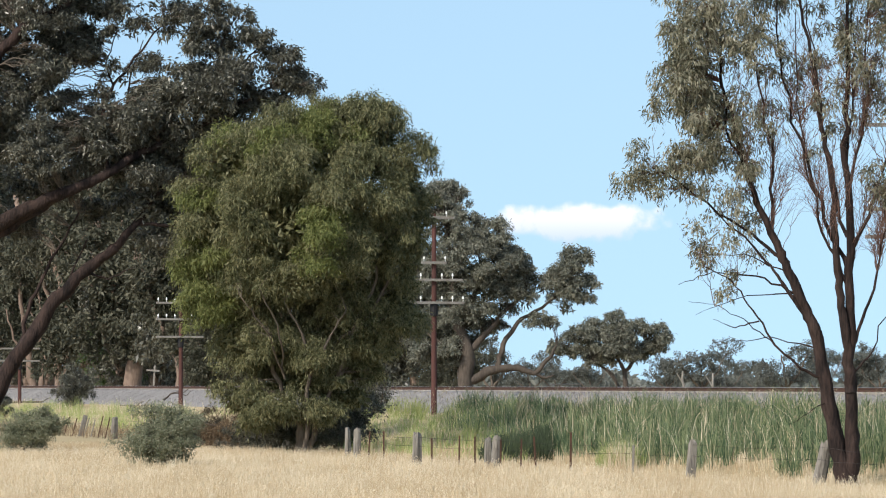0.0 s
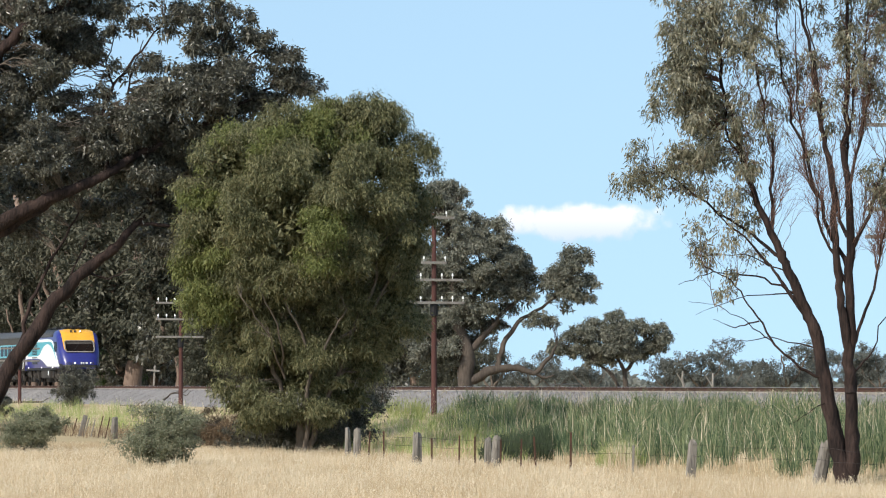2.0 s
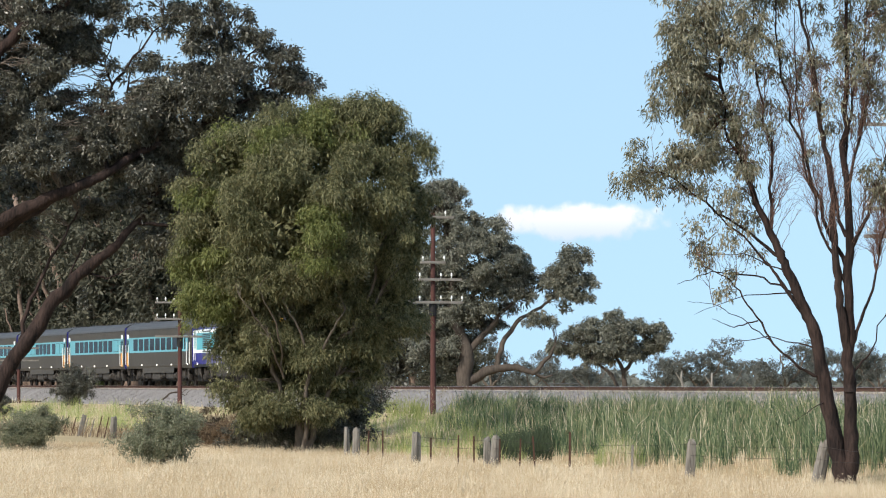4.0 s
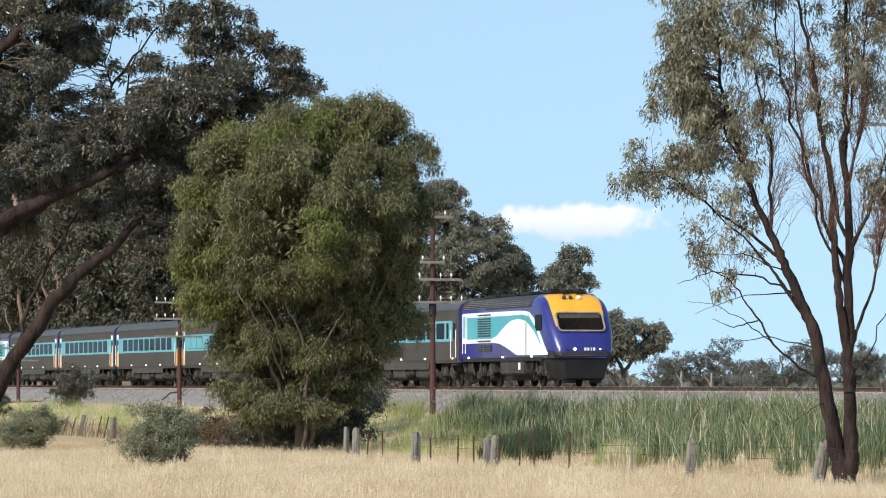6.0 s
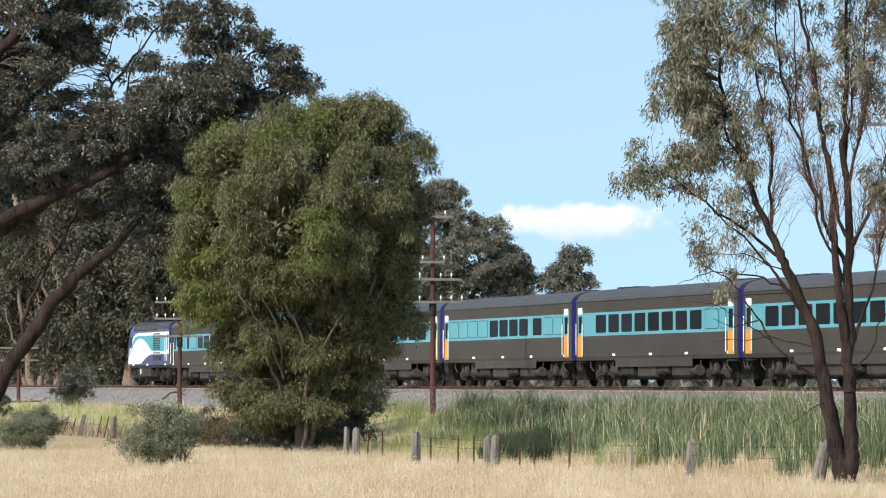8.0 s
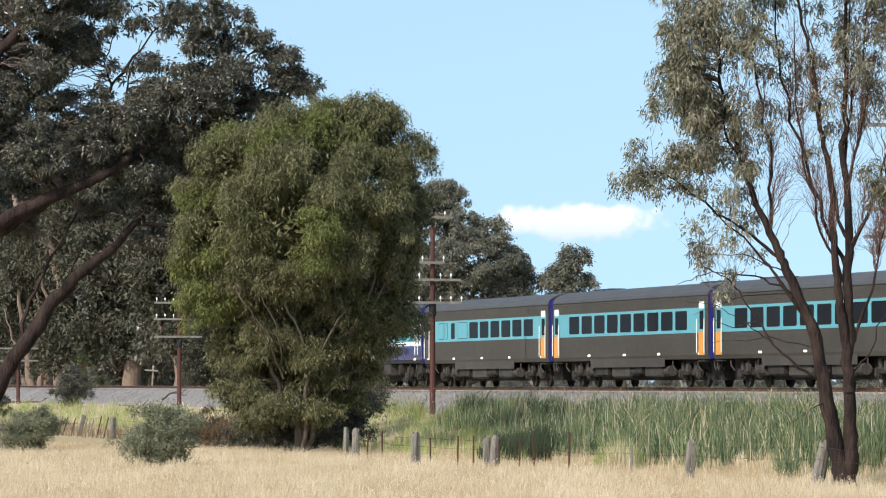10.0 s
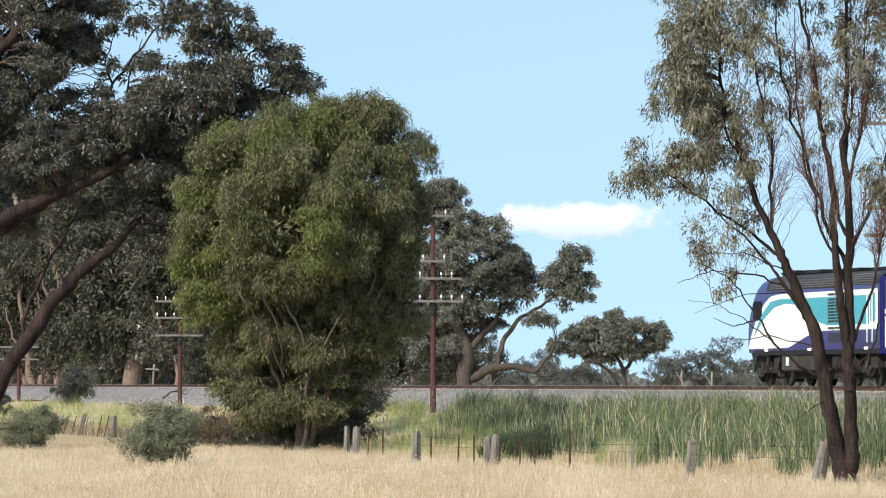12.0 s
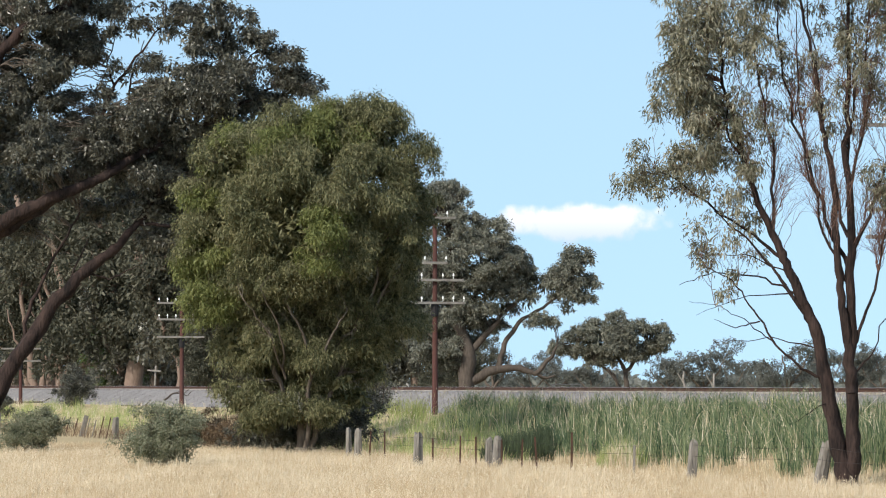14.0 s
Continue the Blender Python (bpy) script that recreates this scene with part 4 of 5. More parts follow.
# ---- grass ----
def grass_field(name, n, y0, y1, q0, q1, height_range, width, lean, material, label, keep=None, cap=0, clumped=0):
    m = n // clumped if clumped else n
    x = rng.uniform(-0.1, 0.1, m)
    y = rng.uniform(y0, y1, m)
    p = np.stack([x * y, y, np.zeros(m)], 1)
    vigour = np.ones(n)
    if clumped:
        pick = rng.integers(0, m, n)
        vigour = rng.uniform(0.55, 1.25, m)[pick]
        spread = rng.normal(size=(n, 3)) * 0.17
        spread[:, 2] = 0
        p = p[pick] + spread
    q = (ORIGIN.x - p[:, 0]) * COS - p[:, 1] * SIN
    ok = (q > q0) & (q < q1)
    if keep:
        ok &= np.array([keep(a, b, c) for a, b, c in zip(p[:, 0], p[:, 1], q)])
    p, q, vigour = p[ok], q[ok], vigour[ok]
    p[:, 2] = np.array([height(a) for a in q]) - 0.03
    tuft = np.array([noise.noise((a * 0.5, b * 0.25, 0.3)) for a, b in zip(p[:, 0], p[:, 1])])
    h = rng.uniform(*height_range, len(p)) * (1 + 0.35 * tuft) * vigour
    if cap:
        h = np.minimum(h, np.maximum(0.25, cap - p[:, 2] - rng.uniform(0, 0.5, len(p)) + 0.35 * tuft))
    ob = part_mesh(name, blade_mesh(name, p, h, rng.uniform(0.6, 1.4, len(p)) * width, lean, M[material], name in ("dry_grass", "seed_grass", "fringe_grass")))
    return tagged(ob, label, "grass" if "grass" in name else "reeds", kind="stuff")


def patch(x, y, k):
    return noise.noise((x * 0.12 * k, y * 0.06 * k, 7.7))


grass_field("dry_grass", 270000, 98, 200, 16.5, 60, (0.12, 0.29), 0.010, 0.5, "dry", "dry golden grass across the paddock")
grass_field("seed_grass", 110000, 98, 180, 17.5, 60, (0.18, 0.36), 0.009, 0.45, "straw", "pale straw seed heads in the paddock")


def reed_zone(x, y, q):
    m = x / y * 1000
    return m > 9 + 14 * patch(x, y, 2.2) + 9 * patch(x, y, 7) and q < 13.6 + 5 * patch(x, y, 4) and patch(x, y, 9) > -0.32


grass_field("lush_grass", 110000, 130, 330, 8.0, 17.5, (0.35, 0.75), 0.014, 0.45, "lush", "fresh yellow-green grass on the railway reserve", lambda x, y, q: x / y * 1000 < 17 and (q < 14.2 or x / y * 1000 > -26) and not (-49 < x / y * 1000 + 5 * patch(x, y, 4) < -30 and q > 8.5), 0, 25)
grass_field("verge_grass", 70000, 130, 340, 4.0, 8.5, (0.3, 1.0), 0.02, 0.4, "mid", "ragged green grass beside the ballast bank", lambda x, y, q: x / y * 1000 > -18, 2.3, 30)
grass_field("reeds", 210000, 120, 225, 4.2, 15.5, (0.5, 1.1), 0.024, 0.42, "reed", "tall green bulrushes in the wet ditch", reed_zone, 2.46, 38)
grass_field("dry_reeds", 12000, 120, 225, 4.2, 15.5, (0.5, 1.3), 0.016, 0.4, "straw", "dead straw-coloured stalks among the bulrushes", reed_zone, 2.42)
grass_field("fringe_grass", 45000, 118, 200, 12.5, 18.5, (0.2, 0.5), 0.012, 0.4, "dry", "tan dry grass along the fence and reeds")


grass_field("dead_grass", 60000, 150, 300, 14.0, 18.0, (0.25, 0.6), 0.016, 0.5, "brown", "dead brown grass under the old fence", lambda x, y, q: x / y * 1000 < -29)


grass_field("dead_grass", 26000, 150, 260, 8.0, 15.0, (0.2, 0.5), 0.016, 0.5, "brown", "dead brown grass and litter below the bank", lambda x, y, q: -50 < x / y * 1000 < -29)

grass_field("pale_grass", 40000, 150, 340, 6.5, 15.0, (0.3, 0.65), 0.012, 0.5, "straw", "pale drying grass among the green on the bank", lambda x, y, q: (x / y * 1000 < -47 or -18 < x / y * 1000 < 4) and patch(x, y, 3) > -0.2)


def seed_heads():
    n = 22000
    y = rng.uniform(100, 172, n)
    x = rng.uniform(-0.1, 0.1, n) * y
    q = (ORIGIN.x - x) * COS - y * SIN
    ok = q > 17.5
    x, y = x[ok], y[ok]
    n = len(x)
    p = np.stack([x, y, rng.uniform(0.14, 0.33, n)], 1)
    way = unit(rng.normal(size=(n, 3)) * 0.7 + np.array([0, 0, 1.0]))
    ob = part_mesh("seed_heads", leaf_mesh("seed_heads", p, way, rng.uniform(0.03, 0.075, n), rng.uniform(0.01, 0.022, n), M["straw"]))
    tagged(ob, "pale ripe seed heads above the paddock grass", "grass", kind="stuff")


seed_heads()


def plumes():
    """Loose pale seed plumes at the tips of the bulrushes and the verge grass."""
    n = 9000
    y = rng.uniform(125, 240, n)
    x = rng.uniform(-0.01, 0.1, n) * y
    q = (ORIGIN.x - x) * COS - y * SIN
    ok = (q > 4.4) & (q < 11)
    x, y, q = x[ok], y[ok], q[ok]
    n = len(x)
    p = np.stack([x, y, np.array([height(a) for a in q]) + rng.uniform(0.55, 1.15, n)], 1)
    p[:, 2] = np.minimum(p[:, 2], rng.uniform(1.95, 2.35, n))
    way = unit(rng.normal(size=(n, 3)) * 0.35 + np.array([0.1, 0, 1.0]))
    ob = part_mesh("seed_plumes", leaf_mesh("seed_plumes", p, way, rng.uniform(0.08, 0.2, n), rng.uniform(0.012, 0.03, n), M["plume"]))
    tagged(ob, "tan seed plumes above the green reeds", "reeds", kind="stuff")


plumes()


def tussock(mark, y, r, n, hr, material, label):
    """A separate clump of blades."""
    x0, y0, z0 = at(mark, y)
    a, d = rng.uniform(0, 2 * np.pi, n), np.sqrt(rng.uniform(0, 1, n)) * r
    p = np.stack([x0 + np.cos(a) * d, y0 + np.sin(a) * d, np.full(n, z0 - 0.02)], 1)
    ob = part_mesh("tussock_grass", blade_mesh("tussock_grass", p, rng.uniform(*hr, n) * (1.1 - 0.5 * d / r), rng.uniform(0.008, 0.018, n), 0.3, M[material]))
    tagged(ob, label, "grass", kind="stuff")


tussock(35.2, 141, 0.5, 420, (0.5, 1.2), "straw", "pale dry grass tussock before the reeds")
tussock(35.0, 141.3, 0.7, 700, (0.5, 1.2), "lush", "yellow-green grass tussock before the reeds")
# dark blades added to draw the shadowy gap at the reeds' edge
for mark, y in ((12.0, 152), (14.5, 156), (17.0, 153), (19.5, 157), (21.5, 160)):
    tussock(mark, y, 0.75, 1500, (0.6, 1.25), "reed_gap", "dark blades painting the shaded hollow at the edge of the reeds")
for mark, y in ((75.5, 118.2), (77.5, 118.0), (79.5, 118.3), (81, 118.6), (73, 119.5)):
    tussock(mark, y, 0.22, 130, (0.25, 0.6), "straw", "pale dry grass at the foot of the gum")
for k in range(26):
    tussock(-86 + k * 6.9 + random.uniform(-2, 2), random.uniform(124, 146), random.uniform(0.1, 0.25), 60, (0.3, 0.62), "straw", "pale seeding grass tussock in the paddock")

# ---- cloud far off ----
def cloud():
    y = 3600.0
    verts, faces = [], []
    nx, nz = 60, 16
    for j in range(nz + 1):
        for i in range(nx + 1):
            a, b = i / nx * 2 - 1, j / nz * 2 - 1
            w = math.sqrt(max(0.0, 1 - a * a * 0.9))
            verts.append((a * 70, 0, b * 17 * w))
    for j in range(nz):
        for i in range(nx):
            k = j * (nx + 1) + i
            faces.append((k, k + 1, k + nx + 2, k + nx + 1))
    m = bpy.data.materials.new("cloud_vapour")
    m.use_nodes = True
    n, l = m.node_tree.nodes, m.node_tree.links
    n.clear()
    out, mix, tr, em = n.new("ShaderNodeOutputMaterial"), n.new("ShaderNodeMixShader"), n.new("ShaderNodeBsdfTransparent"), n.new("ShaderNodeEmission")
    co, mp, ns, ln = n.new("ShaderNodeTexCoord"), n.new("ShaderNodeMapping"), n.new("ShaderNodeTexNoise"), n.new("ShaderNodeVectorMath")
    mp.inputs["Scale"].default_value = (1 / 66, 1, 1 / 15)
    ns.inputs["Scale"].default_value, ns.inputs["Detail"].default_value = 0.055, 6
    ln.operation = "LENGTH"
    l.new(co.outputs["Object"], mp.inputs[0])
    l.new(mp.outputs[0], ln.inputs[0])
    l.new(co.outputs["Object"], ns.inputs["Vector"])
    mad, ramp = n.new("ShaderNodeMath"), n.new("ShaderNodeMapRange")
    mad.operation = "MULTIPLY_ADD"
    l.new(ns.outputs[0], mad.inputs[0])
    mad.inputs[1].default_value = -1.3
    l.new(ln.outputs["Value"], mad.inputs[2])
    ramp.inputs["From Min"].default_value, ramp.inputs["From Max"].default_value = 0.36, -0.12
    ramp.interpolation_type = "SMOOTHSTEP"
    l.new(mad.outputs[0], ramp.inputs["Value"])
    l.new(ramp.outputs[0], mix.inputs[0])
    # the cloud glows by itself; its shaded underside is painted bluish, its top white
    sep, base_shade, tint = n.new("ShaderNodeSeparateXYZ"), n.new("ShaderNodeMapRange"), n.new("ShaderNodeValToRGB")
    l.new(co.outputs["Object"], sep.inputs[0])
    l.new(sep.outputs["Z"], base_shade.inputs["Value"])
    base_shade.inputs["From Min"].default_value, base_shade.inputs["From Max"].default_value = -14, 6
    tint.color_ramp.elements[0].color, tint.color_ramp.elements[1].color = (0.50, 0.61, 0.82, 1), (0.80, 0.80, 0.80, 1)
    l.new(base_shade.outputs[0], tint.inputs[0])
    l.new(tint.outputs[0], em.inputs["Color"])
    l.new(tr.outputs[0], mix.inputs[1])
    l.new(em.outputs[0], mix.inputs[2])
    l.new(mix.outputs[0], out.inputs["Surface"])
    ob = part_mesh("cloud", mesh_of("cloud", verts, faces, m))
    ob.matrix_basis = pose(26.5 / 1000 * y, y, EYE + 32 / 1000 * y)
    tagged(ob, "small flat-bottomed white cumulus cloud in blue sky", "cloud", kind="structure")


cloud()


# ---- poles and fence ----
def telegraph_pole(mark, top, arms, label, pots=9):
    """A pole in the line beside the track; arms are heights above the datum with their half lengths."""
    y = (ORIGIN.x - 6.2 / COS) / (SIN / COS + mark / 1000)
    x, y, z = at(mark, y)
    t = thing("telegraph_pole", Matrix.Translation((x, y, 0)), label, "telegraph pole", "poles along the line")
    verts, faces = [], []
    tube(verts, faces, [(0, 0, z - 0.2), (0.01, 0, (z + top) / 2), (0, 0, top)], [0.125, 0.11, 0.09], 10)
    part_mesh("shaft", mesh_of("shaft", verts, faces, M["pole_wood"], smooth=True), t)
    way = Matrix.Rotation(radians(TURN + 6), 4, "Z")
    for i, (h, a, b) in enumerate(arms):
        bm = bmesh.new()
        box(bm, (0, 0, 0), (b - a, 0.09, 0.11), bevel=0.012)
        arm = part("crossarm", bm, M["arm_wood"], t)
        arm.matrix_basis = Matrix.Translation((0, 0, h)) @ way @ Matrix.Translation(((a + b) / 2, -0.15, 0))
        k = a + 0.12
        while k < b and i < pots:
            if abs(k) > 0.25:
                bm = bmesh.new()
                cyl(bm, (0, 0, 0.06), 0.012, 0.14, seg=6)
                cyl(bm, (0, 0, 0.15), 0.045, 0.08, seg=8, r2=0.035)
                cyl(bm, (0, 0, 0.21), 0.03, 0.05, seg=8, r2=0.018)
                ins = part("insulator", bm, M["porcelain"], t)
                ins.matrix_basis = Matrix.Translation((0, 0, h + 0.05)) @ way @ Matrix.Translation((k, -0.15, 0))
            k += 0.46
    bm = bmesh.new()
    cyl(bm, (0, 0, 0), 0.16, 0.5, seg=10)
    part("collar", bm, M["black"], t).matrix_basis = Matrix.Translation((0, 0, arms[-1][0] - 0.3))
    return t


telegraph_pole(-1.8, 9.45, [(9.26, -0.55, 0.85), (7.4, -0.6, 0.5), (6.69, -1.2, 1.2), (5.75, -1.2, 1.25)], "red-brown wooden telegraph pole with grey crossarms")
telegraph_pole(-51.8, 7.0, [(6.7, -1.4, 1.2), (5.83, -1.4, 1.2), (4.9, -1.4, 1.2)], "dark telegraph pole with three crossarms and white insulators", 2)
telegraph_pole(-83.6, 5.0, [(4.7, -1.3, 1.3), (3.9, -1.3, 1.3)], "dark telegraph pole partly behind the tree", 0)
telegraph_pole(90.5, 10.2, [(9.97, -1.2, 1.2), (7.5, -1.2, 1.2), (6.7, -1.2, 1.2)], "wooden telegraph pole beside the wet ditch")

# ---- fence ----
def fence_point(mark, q):
    y = (ORIGIN.x - q / COS) / (SIN / COS + mark / 1000)
    return at(mark, y)


def weathered_post(w, h, rnd, lean=0.0):
    """A split, tapered timber post with an uneven top."""
    verts, faces = [], []
    n = 9
    jag = [rnd.uniform(0.72, 1.12) for _ in range(n)]
    for z, k in ((-0.2, 1.05), (0.25 * h, 1.0), (0.6 * h, 0.93), (0.88 * h, 0.88), (h, 0.8)):
        for i in range(n):
            a = 2 * math.pi * i / n
            top = rnd.uniform(-0.12, 0.02) * h if z == h else 0
            verts.append((math.cos(a) * w / 2 * k * jag[i] + lean * z, math.sin(a) * w / 2 * k * jag[i] * 0.8, z + top))
    for j in range(4):
        for i in range(n):
            a, b = j * n + i, j * n + (i + 1) % n
            faces.append((a, b, b + n, a + n))
    faces.append(tuple(range(4 * n, 5 * n)))
    return mesh_of("post", verts, faces, M["post"])


def fence():
    rnd = random.Random(4)
    t = thing("fence", Matrix.Identity(4), "old post and wire boundary fence with weathered grey posts", "fence")
    posts = [(-88, 17.0, 0.2, 0.95, 0.1), (-71.6, 17.0, 0.24, 1.0, 0.25), (-65.0, 17.2, 0.32, 1.0, 0.04), (-49, 17.3, 0.24, 0.95, 0.1), (-47.2, 17.3, 0.15, 0.9, 0.2),
             (-31.1, 18.3, 0.26, 1.15, 0), (-28.4, 18.4, 0.2, 0.9, -0.05), (-18.9, 18.6, 0.22, 0.98, 0), (-16.9, 18.6, 0.26, 0.98, 0), (-5.2, 20.5, 0.27, 1.02, 0.02), (8.9, 19.2, 0.22, 0.92, 0),
             (10.2, 19.1, 0.26, 0.97, 0.06), (48.9, 18.4, 0.27, 1.05, 0.06), (74.0, 17.6, 0.34, 1.1, 0.2), (96, 17.5, 0.25, 1.05, 0)]
    tops = []
    for mark, q, w, h, lean in posts:
        x, y, z = fence_point(mark, q)
        part_mesh("post", weathered_post(w, h, rnd, lean), t, at=Matrix.Translation((x, y, z)))
        tops.append((x, y, z, h))
    for mark, q, lean in [(-80, 17, 0.2), (-78.4, 17, 0.22), (-76.9, 17, 0.3), (-75.4, 17, 0.28), (-74.4, 17, 0.3), (-72.8, 17, 0.26), (-70.5, 17, 0.3), (-69.2, 17, 0.26), (-67.7, 17.1, 0.24), (-66.3, 17.1, 0.22), (-45.5, 17.3, 0.25), (-42.5, 17.5, 0.2), (-14.6, 18.7, 0.05),
                          (-11.7, 18.8, 0), (-2.2, 19.5, 0), (3.2, 19.4, 0.02), (6.3, 19.3, 0), (11.4, 19, 0), (15.4, 18.9, 0.03), (18.2, 18.9, -0.06), (25.2, 18.8, 0.01), (37.5, 18.6, 0.03)]:
        x, y, z = fence_point(mark, q)
        h = rnd.uniform(0.8, 0.98) if mark != 25.2 else 1.12
        bm = bmesh.new()
        wide = 0.05 if mark < 20 else 0.06
        m = Matrix.Identity(4)
        m[0][2] = lean
        box(bm, (0, 0, h / 2 - 0.1), (wide, 0.04, h + 0.2), m, 0.008)
        dropper = part("dropper", bm, M["post"] if rnd.random() < 0.5 and mark != 25.2 else M["rust"], t)
        dropper.matrix_basis = Matrix.Translation((x, y, z))
    for level in (0.6, 0.86):
        for (x, y, z, h), (x2, y2, z2, h2) in zip(tops, tops[1:]):
            verts, faces = [], []
            tube(verts, faces, bent((x, y, z + level * h), (x2, y2, z2 + level * h2), 7, -rnd.uniform(0.01, 0.08), 0.002, rnd), [0.004] * 7, 4)
            part_mesh("wire", mesh_of("wire", verts, faces, M["grime"]), t)


fence()


def culvert_rail():
    """A low pipe guard rail over a culvert beyond the line."""
    x, y, z = at(24.2, 268)
    t = thing("guard_rail", Matrix.Translation((x, y, z)), "low grey pipe guard rail beyond the track", "railing")
    for k in range(4):
        part("post", cyl(bmesh.new(), (-0.75 + k * 0.5, 0, 0.75), 0.03, 1.5, seg=8), M["arm_wood"], t)
    for h in (1.46, 1.2):
        part("bar", cyl(bmesh.new(), (0, 0, h), 0.035, 1.6, Matrix.Rotation(radians(90), 4, "Y"), 8), M["arm_wood"], t)


culvert_rail()


def fallen_branch(mark, q, length, bow, label, seed, r=0.06):
    """A dead branch with side twigs, lying on the bank."""
    rnd = random.Random(seed)
    x, y, z = fence_point(mark, q)
    z = float(np.interp(q, [1.9, 3.4, 4.0, 5.0], [2.01, 1.33, 1.05, 1.15]))
    t = thing("fallen_branch", Matrix.Translation((x, y, z)), label, "branch", "fallen branches")
    verts, faces = [], []
    path = bent((-length / 2, 0, 0.03), (length / 2, 0, 0.05), 8, bow, 0.02, rnd)
    tube(verts, faces, path, [r * (1 - 0.1 * i) for i in range(8)], 7)
    part_mesh("stem", mesh_of("stem", verts, faces, M["bark_mid"], smooth=True), t)
    for i in (2, 3, 5, 6):
        verts, faces = [], []
        e = path[i] + Vector((rnd.uniform(0.2, 0.6), rnd.uniform(-0.3, 0.3), rnd.uniform(0.05, 0.4)))
        tube(verts, faces, bent(path[i], e, 4, 0.05, 0.08, rnd), [r * 0.4, r * 0.35, r * 0.25, r * 0.12], 5)
        part_mesh("twig", mesh_of("twig", verts, faces, M["bark_mid"]), t)


fallen_branch(-81, 4.3, 3.2, 0.12, "dead grey branch lying at the foot of the bank", 1, 0.1)
fallen_branch(-52.6, 3.1, 1.5, 0.4, "bowed dead branch lying on the ballast bank", 2)
fallen_branch(-58, 3.9, 3.4, 0.05, "dead branch lying along the grassy bank", 3, 0.08)
fallen_branch(9.5, 4.2, 2.4, 0.1, "dark dead branch lying on the bank above the reeds", 4, 0.07)


def stake():
    """A pale stake with a crosspiece, beyond the line."""
    x, y, z = fence_point(-57.1, -4.2)
    t = thing("stake", Matrix.Translation((x, y, z)), "pale weathered stake with a crosspiece beyond the track", "stake")
    part("upright", box(bmesh.new(), (0, 0, 1.2), (0.12, 0.1, 2.6), Matrix.Rotation(radians(3), 4, "Y"), 0.015), M["arm_wood"], t)
    part("crosspiece", box(bmesh.new(), (-0.05, -0.1, 2.15), (0.9, 0.06, 0.12), Matrix.Rotation(radians(4), 4, "Y"), 0.012), M["arm_wood"], t)


stake()


def dead_trunk(mark, y, h, lean, seed):
    """A bleached snag on the plain."""
    rnd = random.Random(seed)
    x, y, z = at(mark, y)
    t = thing("dead_trunk", Matrix.Translation((x, y, z)), "bleached dead tree trunk on the plain", "dead tree", "dead trunks")
    for name, a, b, r in (("trunk", (0, 0, -0.1), (lean, 0, h), 0.13), ("stub", (lean * 0.6, 0, h * 0.6), (lean * 0.6 - 0.5, 0, h * 0.95), 0.06)):
        verts, faces = [], []
        tube(verts, faces, bent(a, b, 6, 0, 0.03, rnd), [r, r * 0.9, r * 0.8, r * 0.7, r * 0.6, r * 0.4], 7)
        part_mesh(name, mesh_of(name, verts, faces, M["arm_wood"], smooth=True), t)


dead_trunk(47.9, 352, 2.6, -0.2, 1)
dead_trunk(53.0, 366, 2.5, 0.1, 2)


# ---- train ----
def plate(name, outline, y, material, parent, thick=0.012, label="", sub=None):
    """A thin plate in the side of a vehicle: outline in (x, z), its outer face at y(x) or y, on the side that y's sign gives."""
    bm = bmesh.new()
    f = y if callable(y) else (lambda x: y)
    outer = [bm.verts.new((x, f(x), z)) for x, z in outline]
    face = bm.faces.new(outer)
    sgn = 1 if f(outline[0][0]) > 0 else -1
    back = bmesh.ops.extrude_face_region(bm, geom=[face])["geom"]
    for v in back:
        if isinstance(v, bmesh.types.BMVert):
            v.co.y -= sgn * thick
    bmesh.ops.recalc_face_normals(bm, faces=bm.faces)
    bmesh.ops.triangulate(bm, faces=[f2 for f2 in bm.faces if len(f2.verts) > 4])
    return part(name, bm, material, parent, label)


def rounded(x0, x1, z0, z1, r=0.08):
    out = []
    for cx, cz, a0 in ((x1 - r, z0 + r, -90), (x1 - r, z1 - r, 0), (x0 + r, z1 - r, 90), (x0 + r, z0 + r, 180)):
        for k in range(4):
            a = radians(a0 + 30 * k)
            out.append((cx + r * math.cos(a), cz + r * math.sin(a)))
    return out


def rect(x0, x1, z0, z1):
    return [(x0, z0), (x1, z0), (x1, z1), (x0, z1)]


def bogie(x, parent, wheel_r=0.46):
    b = part("bogie", box(box(box(bmesh.new(), (x, -1.05, 0.55), (3.0, 0.14, 0.22), bevel=0.03), (x, 1.05, 0.55), (3.0, 0.14, 0.22), bevel=0.03), (x, 0, 0.6), (0.6, 2.2, 0.3), bevel=0.03), M["grime"], parent)
    for dx in (-1.25, 1.25):
        for y in (-0.76, 0.76):
            bm = bmesh.new()
            cyl(bm, (x + dx, y, wheel_r), wheel_r, 0.13, Matrix.Rotation(radians(90), 4, "X"), 20)
            cyl(bm, (x + dx, y * 1.1, wheel_r), wheel_r * 0.45, 0.13, Matrix.Rotation(radians(90), 4, "X"), 12)
            part("wheel", bm, M["grime"], b)
        for y in (-1.1, 1.1):
            bm = bmesh.new()
            box(bm, (x + dx, y, 0.5), (0.34, 0.2, 0.36), bevel=0.05)
            cyl(bm, (x + dx * 0.72, y, 0.78), 0.1, 0.34, seg=10)
            part("axle_box", bm, M["tank"], b)
    for y in (-1.16, 1.16):
        bm = bmesh.new()
        box(bm, (x, y, 0.72), (0.5, 0.16, 0.42), bevel=0.06)
        part("damper", bm, M["tank"], b)
    return b


CAR_PROFILE = [(1.40, 1.04), (1.45, 1.2), (1.45, 3.28), (1.43, 3.40)]
